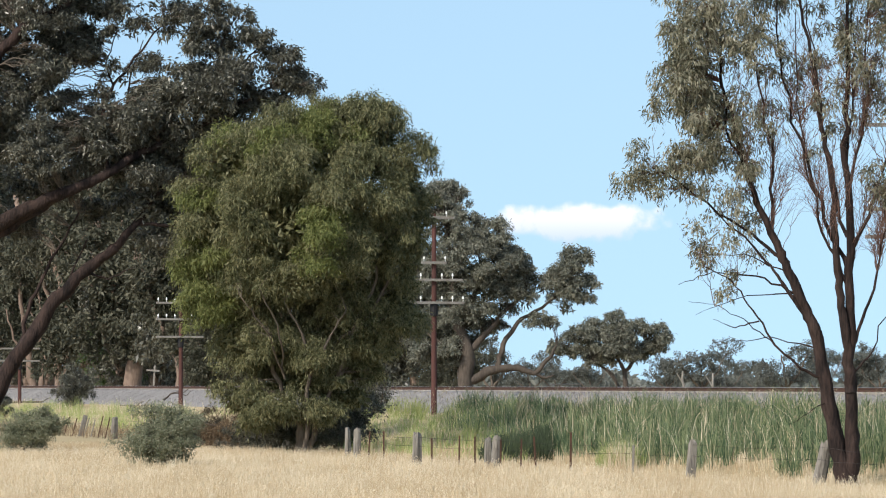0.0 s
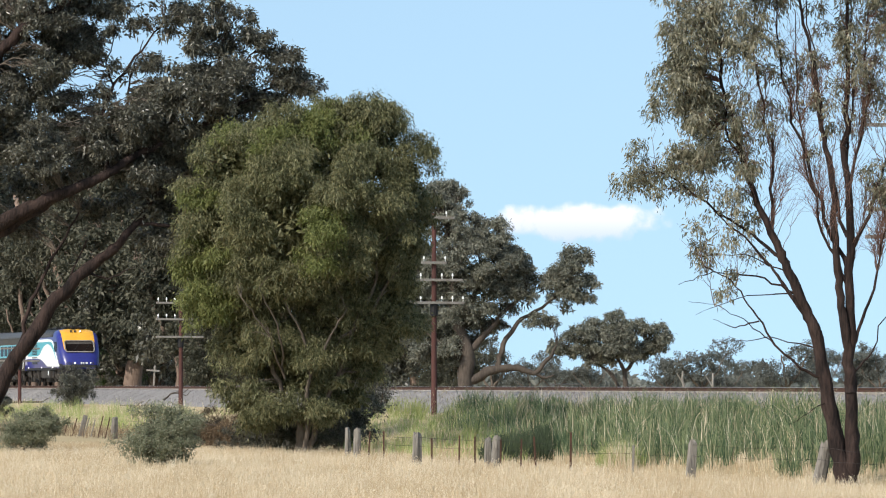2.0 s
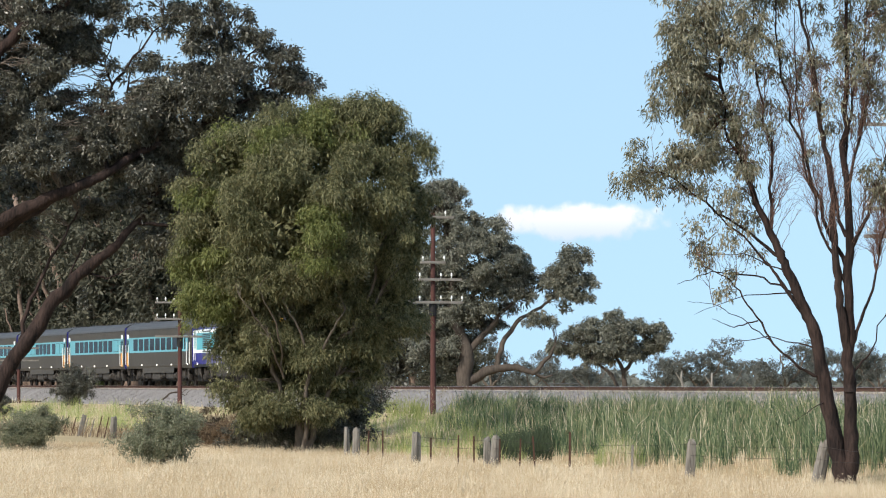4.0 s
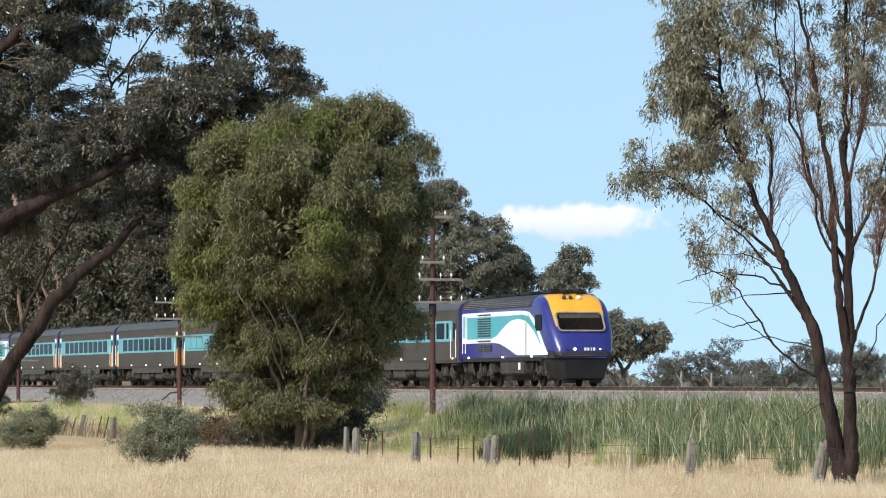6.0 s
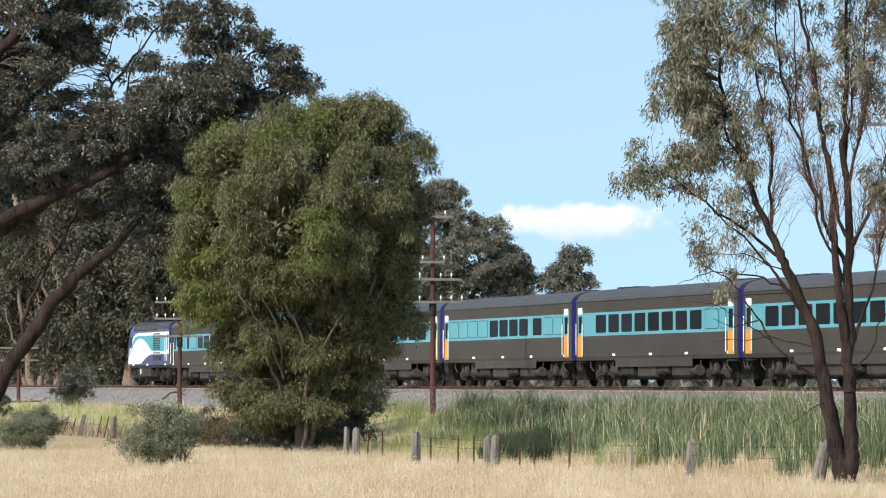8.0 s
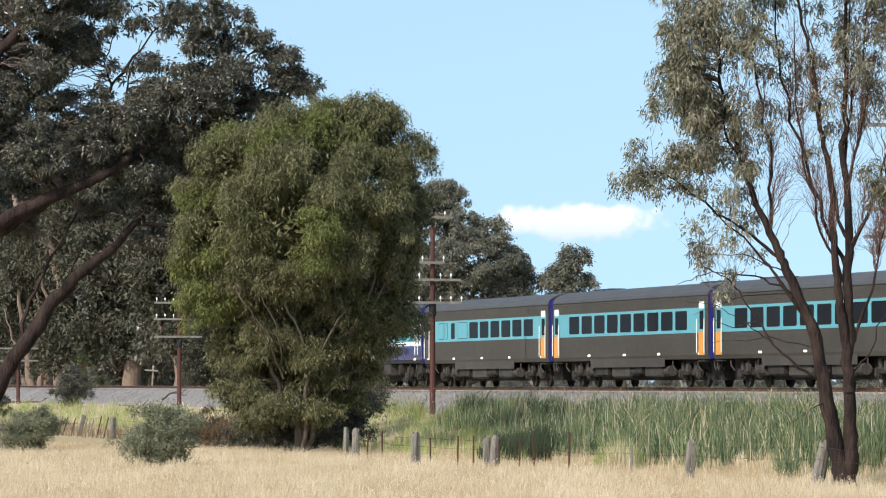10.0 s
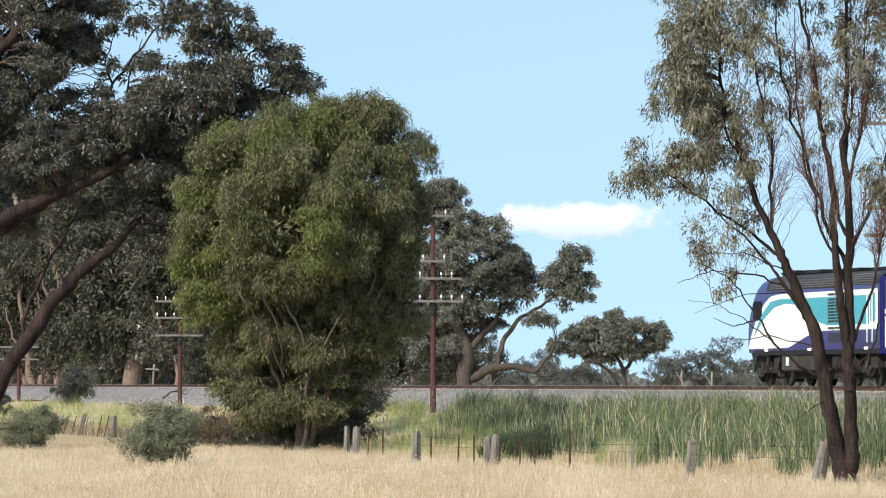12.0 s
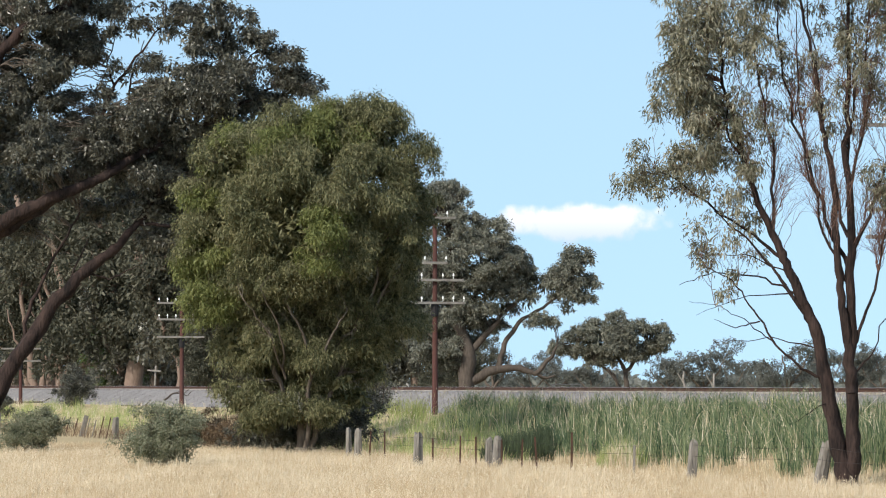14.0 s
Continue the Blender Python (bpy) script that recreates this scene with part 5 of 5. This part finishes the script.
ROOF_PROFILE = [(1.445, 3.40), (1.41, 3.52), (1.30, 3.66), (1.08, 3.78), (0.74, 3.86), (0.36, 3.90), (0, 3.91)]


def tunnel(profile, x0, x1):
    """A shell of a mirrored cross-section from x0 to x1 with closed ends."""
    ring = [(-y, z) for y, z in profile] + [(y, z) for y, z in reversed(profile) if y > 0.001]
    k = len(ring)
    verts = [(x0, y, z) for y, z in ring] + [(x1, y, z) for y, z in ring]
    faces = [(i, (i + 1) % k, k + (i + 1) % k, k + i) for i in range(k)] + [tuple(range(k)), tuple(range(2 * k - 1, k - 1, -1))]
    return verts, faces


def gangway(x, parent):
    bm = bmesh.new()
    for k in range(3):
        box(bm, (x + (k - 1) * 0.1, 0, 2.32), (0.07, 2.86 - 0.05 * (k % 2), 2.55), bevel=0.03)
    part("gangway", bm, M["blue"], parent, "dark blue flexible gangway")
    for y in (-1.2, -1.0, 1.0, 1.2):
        verts, faces = [], []
        tube(verts, faces, [(x - 0.2, y, 1.2), (x - 0.12, y, 0.75), (x + 0.1, y, 0.62), (x + 0.22, y, 0.8)], [0.035] * 4, 6)
        part_mesh("hose", mesh_of("hose", verts, faces, M["tank"] if abs(y) > 1.1 else M["black"]), parent)


def carriage(windows, blanks, doors, label):
    """A passenger carriage; windows and blanks are lists of (x0, x1), doors the ends that have orange doors."""
    t = thing("carriage", Matrix.Identity(4), label, "railway carriage", "carriages of the train")
    v, f = tunnel(CAR_PROFILE, -11.7, 11.7)
    part_mesh("body", mesh_of("body", v, f, M["steel"]), t)
    v, f = tunnel(ROOF_PROFILE, -11.72, 11.72)
    part_mesh("roof", mesh_of("roof", v, f, M["roof"], smooth=False), t, "grey curved roof")
    for side in (-1, 1):
        part("gutter", box(bmesh.new(), (0, side * 1.45, 3.41), (23.4, 0.04, 0.035)), M["roof"], t)
        plate("window_band", rect(-11.0, 11.0, 2.04, 2.94), side * 1.457, M["aqua"], t, label="pale teal window band")
        plate("sill_rail", rect(-11.0, 11.0, 2.01, 2.07), side * 1.468, M["aqua"], t)
        for z in (1.36, 1.48, 1.6, 1.72, 1.84, 3.04, 3.13, 3.22, 3.31):
            part("side_rib", box(bmesh.new(), (0, side * 1.452, z), (22.8, 0.014, 0.035)), M["steel"], t)
        for a, b in windows:
            plate("window", rounded(a, b, 2.13, 2.84, 0.09), side * 1.464, M["glass"], t, label="dark tinted window")
        for a, b in blanks:
            p = plate("panel", rounded(a + 0.06, b - 0.06, 2.15, 2.83, 0.09), side * 1.470, M["aqua"], t, label="teal blanked window panel")
            plate("rubber_seal", rounded(a, b, 2.12, 2.86, 0.11), side * 1.463, M["seal"], p, label="dark green rubber seal")
        for x in (-10.8, -5.7, -0.2, 4.9, 10.6):
            part("marker_lamp", box(bmesh.new(), (x, side * 1.46, 1.25), (0.34, 0.03, 0.085), bevel=0.01), M["dim"], t, "small white marker lamp")
        for end in (-1, 1):
            x = end * 10.95
            has = end in doors
            d = plate("door", rect(x - 0.4, x + 0.4, 1.18, 3.06), side * 1.472, M["aqua"] if has else M["steel"], t, 0.02, "teal entry door" if has else "grey entry door")
            plate("door_window", rounded(x - 0.26, x + 0.26, 2.14, 2.82, 0.06), side * 1.478, M["glass"], d)
            if has:
                plate("door_head", rect(x - 0.34, x + 0.34, 2.9, 3.16), side * 1.482, M["white"], d)
                plate("door_panel", rect(x - 0.4, x + 0.4, 1.19, 2.05), side * 1.48, M["orange"], d, label="orange lower door panel")
            for dx in (-0.5, 0.5):
                bm = bmesh.new()
                cyl(bm, (x + dx, side * 1.52, 1.9), 0.02, 1.25, seg=6)
                part("handrail", bm, M["porcelain"], d)
            part("step", box(bmesh.new(), (x, side * 1.35, 0.97), (0.8, 0.25, 0.05)), M["grime"], t)
        plate("skirt", rect(-5.6, 5.6, 0.77, 1.1), side * 1.42, M["steel"], t)
        for a, b, z0, mt in ((-5.2, -3.1, 0.42, "grime"), (-2.6, 0.2, 0.36, "tank"), (0.8, 2.0, 0.5, "grime"), (2.4, 4.9, 0.38, "tank")):
            part("equipment_box", box(bmesh.new(), ((a + b) / 2, side * 1.08, (z0 + 0.95) / 2), (b - a, 0.5, 0.95 - z0), bevel=0.06), M[mt], t)
        for x, r, l2 in ((-6.1, 0.2, 1.0), (0.5, 0.17, 1.3), (5.4, 0.2, 0.8)):
            part("air_reservoir", cyl(bmesh.new(), (x, side * 1.15, 0.62), r, l2, Matrix.Rotation(radians(90), 4, "Y"), 12), M["tank"], t)
        for x in (-9.9, -6.4, 6.4, 9.9):
            verts, faces = [], []
            tube(verts, faces, [(x, side * 1.3, 1.1), (x + 0.1, side * 1.34, 0.8), (x + 0.5, side * 1.3, 0.6)], [0.03] * 3, 6)
            part_mesh("brake_pipe", mesh_of("brake_pipe", verts, faces, M["tank"]), t)
    part("underframe", box(bmesh.new(), (0, 0, 0.68), (22.6, 1.5, 0.82)), M["grime"], t)
    for x in (-8.1, 8.1):
        bogie(x, t)
    for e in (-1, 1):
        gangway(e * 11.9, t)
        for dx in (0, 1.1, 2.2):
            part("roof_vent", box(bmesh.new(), (e * (9.2 - dx), 0, 3.92), (0.5, 0.7, 0.1), bevel=0.03), M["roof"], t)
    return t


def even(a, b, n, gap=0.4):
    w = (b - a + gap) / n
    return [(a + i * w, a + (i + 1) * w - gap) for i in range(n)]


NOSE = [(-8.45, 1.44, 3.86), (-4, 1.44, 3.88), (0, 1.44, 3.9), (3, 1.44, 3.9), (4.6, 1.44, 3.9), (5.2, 1.44, 3.88), (5.6, 1.44, 3.82), (5.95, 1.44, 3.70), (6.3, 1.43, 3.48), (6.62, 1.415, 3.18),
        (6.92, 1.39, 2.88), (7.2, 1.345, 2.58), (7.45, 1.28, 2.28), (7.65, 1.20, 2.0), (7.80, 1.10, 1.72), (7.88, 1.0, 1.45), (7.9, 0.93, 1.25)]


def nose_width(x):
    return float(np.interp(x, [n[0] for n in NOSE], [n[1] for n in NOSE]))


def nose_x(z):
    return float(np.interp(z, [n[2] for n in reversed(NOSE)], [n[0] for n in reversed(NOSE)]))


def power_car():
    t = thing("power_car", Matrix.Identity(4), "blue streamlined diesel power car with yellow cab front and white swoosh", "locomotive", "power cars of the train")
    verts, faces, idx = [], [], []
    half = 26
    fine = []
    for (x, w, top), (x2, w2, top2) in zip(NOSE, NOSE[1:]):
        steps = 3 if x > 4.5 else 1
        fine += [(x + (x2 - x) * k / steps, w + (w2 - w) * k / steps, top + (top2 - top) * k / steps) for k in range(steps)]
    fine.append(NOSE[-1])
    for x, w, top in fine:
        zs = max(1.22, top - 0.72)
        ring = [(w * 0.97, 1.18), (w, min(1.5, zs))]
        for k in range(half - 2):
            a = k / (half - 3) * math.pi / 2
            ring.append((w * math.cos(a) ** 0.55 if a < 1.57 else 0.0, zs + (top - zs) * math.sin(a) ** 0.6))
        full = [(-y, z) for y, z in ring] + [(y, z) for y, z in reversed(ring[:-1])]
        verts += [(x, y, z) for y, z in full]
    k = 2 * half - 1
    for i in range(len(fine) - 1):
        for j in range(k - 1):
            faces.append((i * k + j, i * k + j + 1, (i + 1) * k + j + 1, (i + 1) * k + j))
            c = sum((Vector(verts[q]) for q in faces[-1]), Vector()) / 4
            if (c.x < 4.3 and c.z > 3.34) or (c.x > 6.9 and c.z < 1.42):
                idx.append(1)
            elif c.x > 5.2 and c.z > 2.44 and abs(c.y) < 1.06 + (c.z - 2.4) * 0.04:
                idx.append(2)
            else:
                idx.append(0)
    faces += [tuple(range(k)), tuple(range(len(verts) - 1, len(verts) - 1 - k, -1))]
    idx += [0, 0]
    part_mesh("body", mesh_of("body", verts, faces, [M["blue"], M["roof_black"], M["yellow"]], idx, smooth=True), t)
    # cab front
    def slope(z0, z1, y0, y1, off):
        out = []
        for y, z in ((y0, z0), (y1, z0), (y1, z1), (y0, z1)):
            out.append((nose_x(z) + off * 0.7, y, z + off * 0.7))
        return out
    pane = [(nose_x(z) + 0.035, y, z + 0.035) for y, z in rounded(-0.95, 0.95, 2.32, 3.0, 0.14)]
    scr = part_mesh("windscreen", mesh_of("windscreen", pane, [tuple(range(len(pane)))], M["glass"]), t, "dark cab windscreen in a pale frame")
    verts, faces = [], []
    rim = [Vector((nose_x(z) + 0.03, y, z + 0.03)) for y, z in rounded(-0.99, 0.99, 2.28, 3.04, 0.16)]
    tube(verts, faces, rim + rim[:1], [0.042] * (len(rim) + 1), 6)
    part_mesh("windscreen_frame", mesh_of("windscreen_frame", verts, faces, M["arm_wood"]), scr, "pale grey rounded frame")
    part_mesh("sun_blind", mesh_of("sun_blind", slope(2.80, 2.97, -0.86, 0.86, 0.058), [(0, 1, 2, 3)], M["tank"]), scr)
    for y in (-0.35, 0.4):
        verts, faces = [], []
        tube(verts, faces, [(nose_x(2.44) + 0.06, y, 2.46), (nose_x(2.75) + 0.07, y + 0.25, 2.78)], [0.014, 0.01], 5)
        part_mesh("wiper", mesh_of("wiper", verts, faces, M["black"]), scr)
    for y, mt, s in ((-0.42, "lamp", 0.055), (-0.6, "tank", 0.04), (0.66, "dim", 0.04), (0.82, "tank", 0.045), (-0.76, "tank", 0.04)):
        bm = bmesh.new()
        cyl(bm, (nose_x(1.55) + 0.03, y, 1.55), s, 0.08, Matrix.Rotation(radians(90), 4, "Y"), 12)
        part("headlamp", bm, M[mt], t, "round front lamp")
    for i, w in enumerate((0.09, 0.08, 0.04, 0.09)):
        part("number_bar", box(bmesh.new(), (nose_x(1.55) + 0.05, 0.02 + i * 0.125, 1.55), (0.03, w, 0.12)), M["white"], t)
    for y in (-0.42, -0.14, 0.2):
        bm = bmesh.new()
        cyl(bm, (6.0, y, 3.69), 0.08, 0.16, Matrix.Rotation(radians(60), 4, "Y"), 12)
        part("roof_lamp", bm, M["tank"] if y < 0.1 else M["porcelain"], t)
    bm = bmesh.new()
    v, f = [], []
    for x, w, z0, z1 in ((4.9, 1.36, 0.8, 1.26), (6.6, 1.37, 0.45, 1.26), (7.2, 1.27, 0.3, 1.26), (7.6, 1.1, 0.28, 1.26), (7.86, 0.9, 0.34, 1.26)):
        v += [(x, -w, z1), (x - 0.12, -w * 0.80, z0), (x - 0.12, w * 0.80, z0), (x, w, z1)]
    for i in range(4):
        f += [(i * 4 + j, i * 4 + (j + 1) % 4, i * 4 + 4 + (j + 1) % 4, i * 4 + 4 + j) for j in range(4)]
    f += [(0, 1, 2, 3), (19, 18, 17, 16)]
    bm.free()
    part_mesh("valance", mesh_of("valance", v, f, M["black"]), t, "black front skirt")
    for y in (-0.55, 0.55):
        part("snow_plough", box(bmesh.new(), (7.5, y, 0.3), (0.15, 0.5, 0.3), bevel=0.03), M["grime"], t)
    # livery
    white_low = [(-8.25, 1.88), (-2.05, 1.88), (-1.1, 1.82), (-0.2, 1.7), (0.8, 1.53), (1.65, 1.37), (2.0, 1.33), (7.05, 1.31)]
    white_high = [(-8.25, 3.21), (2.3, 3.21), (3.2, 3.19), (4.1, 3.14), (4.85, 2.9), (5.45, 2.6), (5.95, 2.28), (6.5, 1.85), (7.05, 1.38)]
    teal_low = [(-7.3, 2.06), (-2.65, 2.06), (-1.7, 2.18), (-0.75, 2.46), (0.2, 2.68), (1.1, 2.82), (2.3, 2.87), (3.6, 2.76), (4.8, 2.40), (5.5, 2.08), (6.15, 1.74)]
    teal_high = [(-7.3, 3.02), (1.0, 3.02), (2.8, 3.04), (4.1, 2.95), (5.0, 2.58), (5.6, 2.22), (6.15, 1.78)]

    def strip(name, low, high, off, material, parent, side, label):
        """A painted band on the side between two edges, in narrow upright strips."""
        bm = bmesh.new()
        rows = []
        n = 96
        for i in range(n + 1):
            x = low[0][0] + (low[-1][0] - low[0][0]) * i / n
            z0, z1 = (float(np.interp(x, [p[0] for p in e], [p[1] for p in e])) for e in (low, high))
            rows.append([bm.verts.new((x, side * (nose_width(x) + o), z)) for z, o in ((z0, off), (z1, off), (z1, -0.01), (z0, -0.01))])
        for p, q in zip(rows, rows[1:]):
            for k in range(4):
                bm.faces.new((p[k], p[(k + 1) % 4], q[(k + 1) % 4], q[k]))
        bmesh.ops.recalc_face_normals(bm, faces=bm.faces)
        return part(name, bm, material, parent, label)

    for side in (-1, 1):
        wsh = strip("swoosh", white_low, white_high, 0.010, M["white"], t, side, "white swoosh along the blue side")
        strip("swoosh_band", teal_low, teal_high, 0.017, M["teal"], wsh, side, "teal stripe")
        for z0, z1, rows in ((2.14, 2.98, 8), (3.06, 3.14, 1), (1.93, 2.0, 1), (1.5, 1.8, 4)):
            g = plate("air_grille", rect(-5.3, -2.7, z0, z1), side * 1.462, M["teal"] if rows == 8 else M["blue"] if rows == 4 else M["white"], t, 0.01, "slatted air intake grille")
            for c in range(3):
                for i in range(rows):
                    part("louvre", box(bmesh.new(), (-4.83 + c * 0.83, side * 1.466, z0 + (i + 0.5) * (z1 - z0) / rows), (0.72, 0.05, 0.062), bevel=0.01), M["louvre"], g)
        plate("side_door", rect(-8.0, -7.5, 2.14, 3.08), side * 1.475, M["aqua"], t)
        plate("cab_window", rounded(5.15, 6.3, 2.32, 3.0, 0.16), lambda x: side * (nose_width(x) + 0.015), M["glass"], t)
        for x in (-7.0, -0.6, 4.6):
            part("marker_lamp", box(bmesh.new(), (x, side * 1.46, 1.26), (0.34, 0.03, 0.09), bevel=0.01), M["dim"], t)
        for x in (-7.9, -7.35):
            bm = bmesh.new()
            cyl(bm, (x, side * 1.53, 2.3), 0.02, 1.7, seg=6)
            part("handrail", bm, M["porcelain"], t)
        for z, y in ((3.40, 1.44), (3.48, 1.42), (3.56, 1.38), (3.64, 1.32), (3.72, 1.22)):
            part("roof_rib", box(bmesh.new(), (-1.9, side * y, z), (12.0, 0.04, 0.03)), M["roof_bar"], t)
        for i in range(9):
            part("roof_bracket", box(bmesh.new(), (-7.4 + i * 1.4, side * 1.29, 3.6), (0.06, 0.05, 0.42), Matrix.Rotation(radians(side * 38), 4, "X")), M["roof_bar"], t)
        part("fuel_tank", box(bmesh.new(), (0.8, side * 0.95, 0.84), (4.4, 0.85, 0.66), bevel=0.05), M["tank"], t)
        part("gauge", box(bmesh.new(), (2.2, side * 1.4, 0.86), (0.25, 0.04, 0.3)), M["white"], t)
        plate("sole_bar", rect(-8.4, 6.2, 1.08, 1.24), side * 1.42, M["black"], t)
        for x, l2 in ((-3.2, 1.0), (-7.4, 0.9), (3.9, 0.7)):
            part("equipment_box", box(bmesh.new(), (x, side * 1.1, 0.82), (l2, 0.4, 0.5), bevel=0.05), M["grime"], t)
        for x in (-6.9, -5.4, -3.5, 3.4, 4.8, 6.3):
            verts, faces = [], []
            tube(verts, faces, [(x, side * 1.28, 1.15), (x + 0.1, side * 1.32, 0.8), (x + 0.35, side * 1.28, 0.5)], [0.04] * 3, 6)
            part_mesh("sand_pipe", mesh_of("sand_pipe", verts, faces, M["tank"]), t)
    part("underframe", box(bmesh.new(), (-1.0, 0, 0.72), (14.6, 1.5, 0.92)), M["grime"], t)
    for x in (-5.15, 5.15):
        bogie(x, t, 0.5)
    for x, l2, w, z, hh in ((1.0, 2.0, 1.7, 3.94, 0.16), (-2.5, 3.2, 1.6, 3.93, 0.12), (4.3, 1.7, 1.5, 3.97, 0.18), (-6.2, 2.2, 1.4, 3.9, 0.14)):
        part("roof_housing", box(bmesh.new(), (x, 0, z), (l2, w, hh), bevel=0.05), M["black"], t)
    for y in (-0.3, 0.3):
        bm = bmesh.new()
        cyl(bm, (5.55, y, 4.0), 0.12, 0.5, Matrix.Rotation(radians(90), 4, "Y"), 10, 0.04)
        box(bm, (5.45, y, 3.88), (0.1, 0.06, 0.16))
        part("horn", bm, M["black"], t)
    gangway(-8.55, t)
    return t


nine = even(-8.9, 8.9, 9)
train = [(power_car(), -8.65, False)]
first = carriage(nine + [(9.3, 9.75)], [], (-1,), "steel carriage with teal window band coupled behind the leading power car")
second = carriage(even(-8.5, 7.0, 8), [(7.5, 9.3), (9.45, 10.3)], (-1, 1), "steel carriage with teal band and blanked forward panels")
third = carriage([(-2.6, -1.1), (-0.8, 0.7), (1.0, 2.5), (2.8, 4.3), (5.2, 6.7)], [(-10.3, -8.6), (-8.4, -6.8), (-6.6, -4.9), (-4.7, -3.0), (7.1, 8.6), (8.8, 10.3)], (-1, 1), "steel buffet carriage with long blank teal panels")
fourth = carriage(nine, [], (-1, 1), "steel carriage with nine windows in a teal band")
fifth = copy_thing(fourth, Matrix.Identity(4))
last = carriage(even(-2.6, 9.1, 6) + [(-10.4, -9.95), (-6.2, -5.5)], [(-8.7, -7.6), (-7.4, -6.9), (-4.9, -3.0)], (1,), "steel carriage with a few blanked windows and teal band")
for i, c in enumerate((first, second, third, fourth, fifth, last)):
    train.append((c, 12.1 + 24.2 * i, False))
train.append((copy_thing(train[0][0], Matrix.Identity(4)), 24.2 * 6 + 8.65, True))


SWAY = [(0, 0), (0.8, 0.1), (1.5, 0.5), (2.2, 0.3), (3.0, 0.35), (4.2, 0.1), (5.5, 0.5), (6.5, 0.65), (7.0, 0.4), (7.5, 0.1), (8.2, 0.0), (9.2, 0.2), (10.5, 0.15), (11.0, 0.1), (12.5, 0.2), (13.3, 0.35), (14.0, 0.3)]


def motions():
    for v, back, turned in train:
        rows = []
        for t in [0, 0.4, 0.8] + [1 + 0.5 * k for k in range(25)] + [13.3, 13.6, 14]:
            p = place(437.3 - 34.376 * t + back, 0, RAIL_TOP)
            rows.append((t, pose(p.x, p.y, p.z, 0, 0, TURN - 90 + (180 if turned else 0))))
        walk(v, rows)
    # the wind leans the crowns a little
    for crown, gain in ((main_crown, 1.0), (fresh_crown, 1.0), (left_crown, 0.5), (right_crown, -0.35)):
        walk(crown, [(t, pose(0, 0, 0, 0, a * gain, 0)) for t, a in SWAY])


motions()
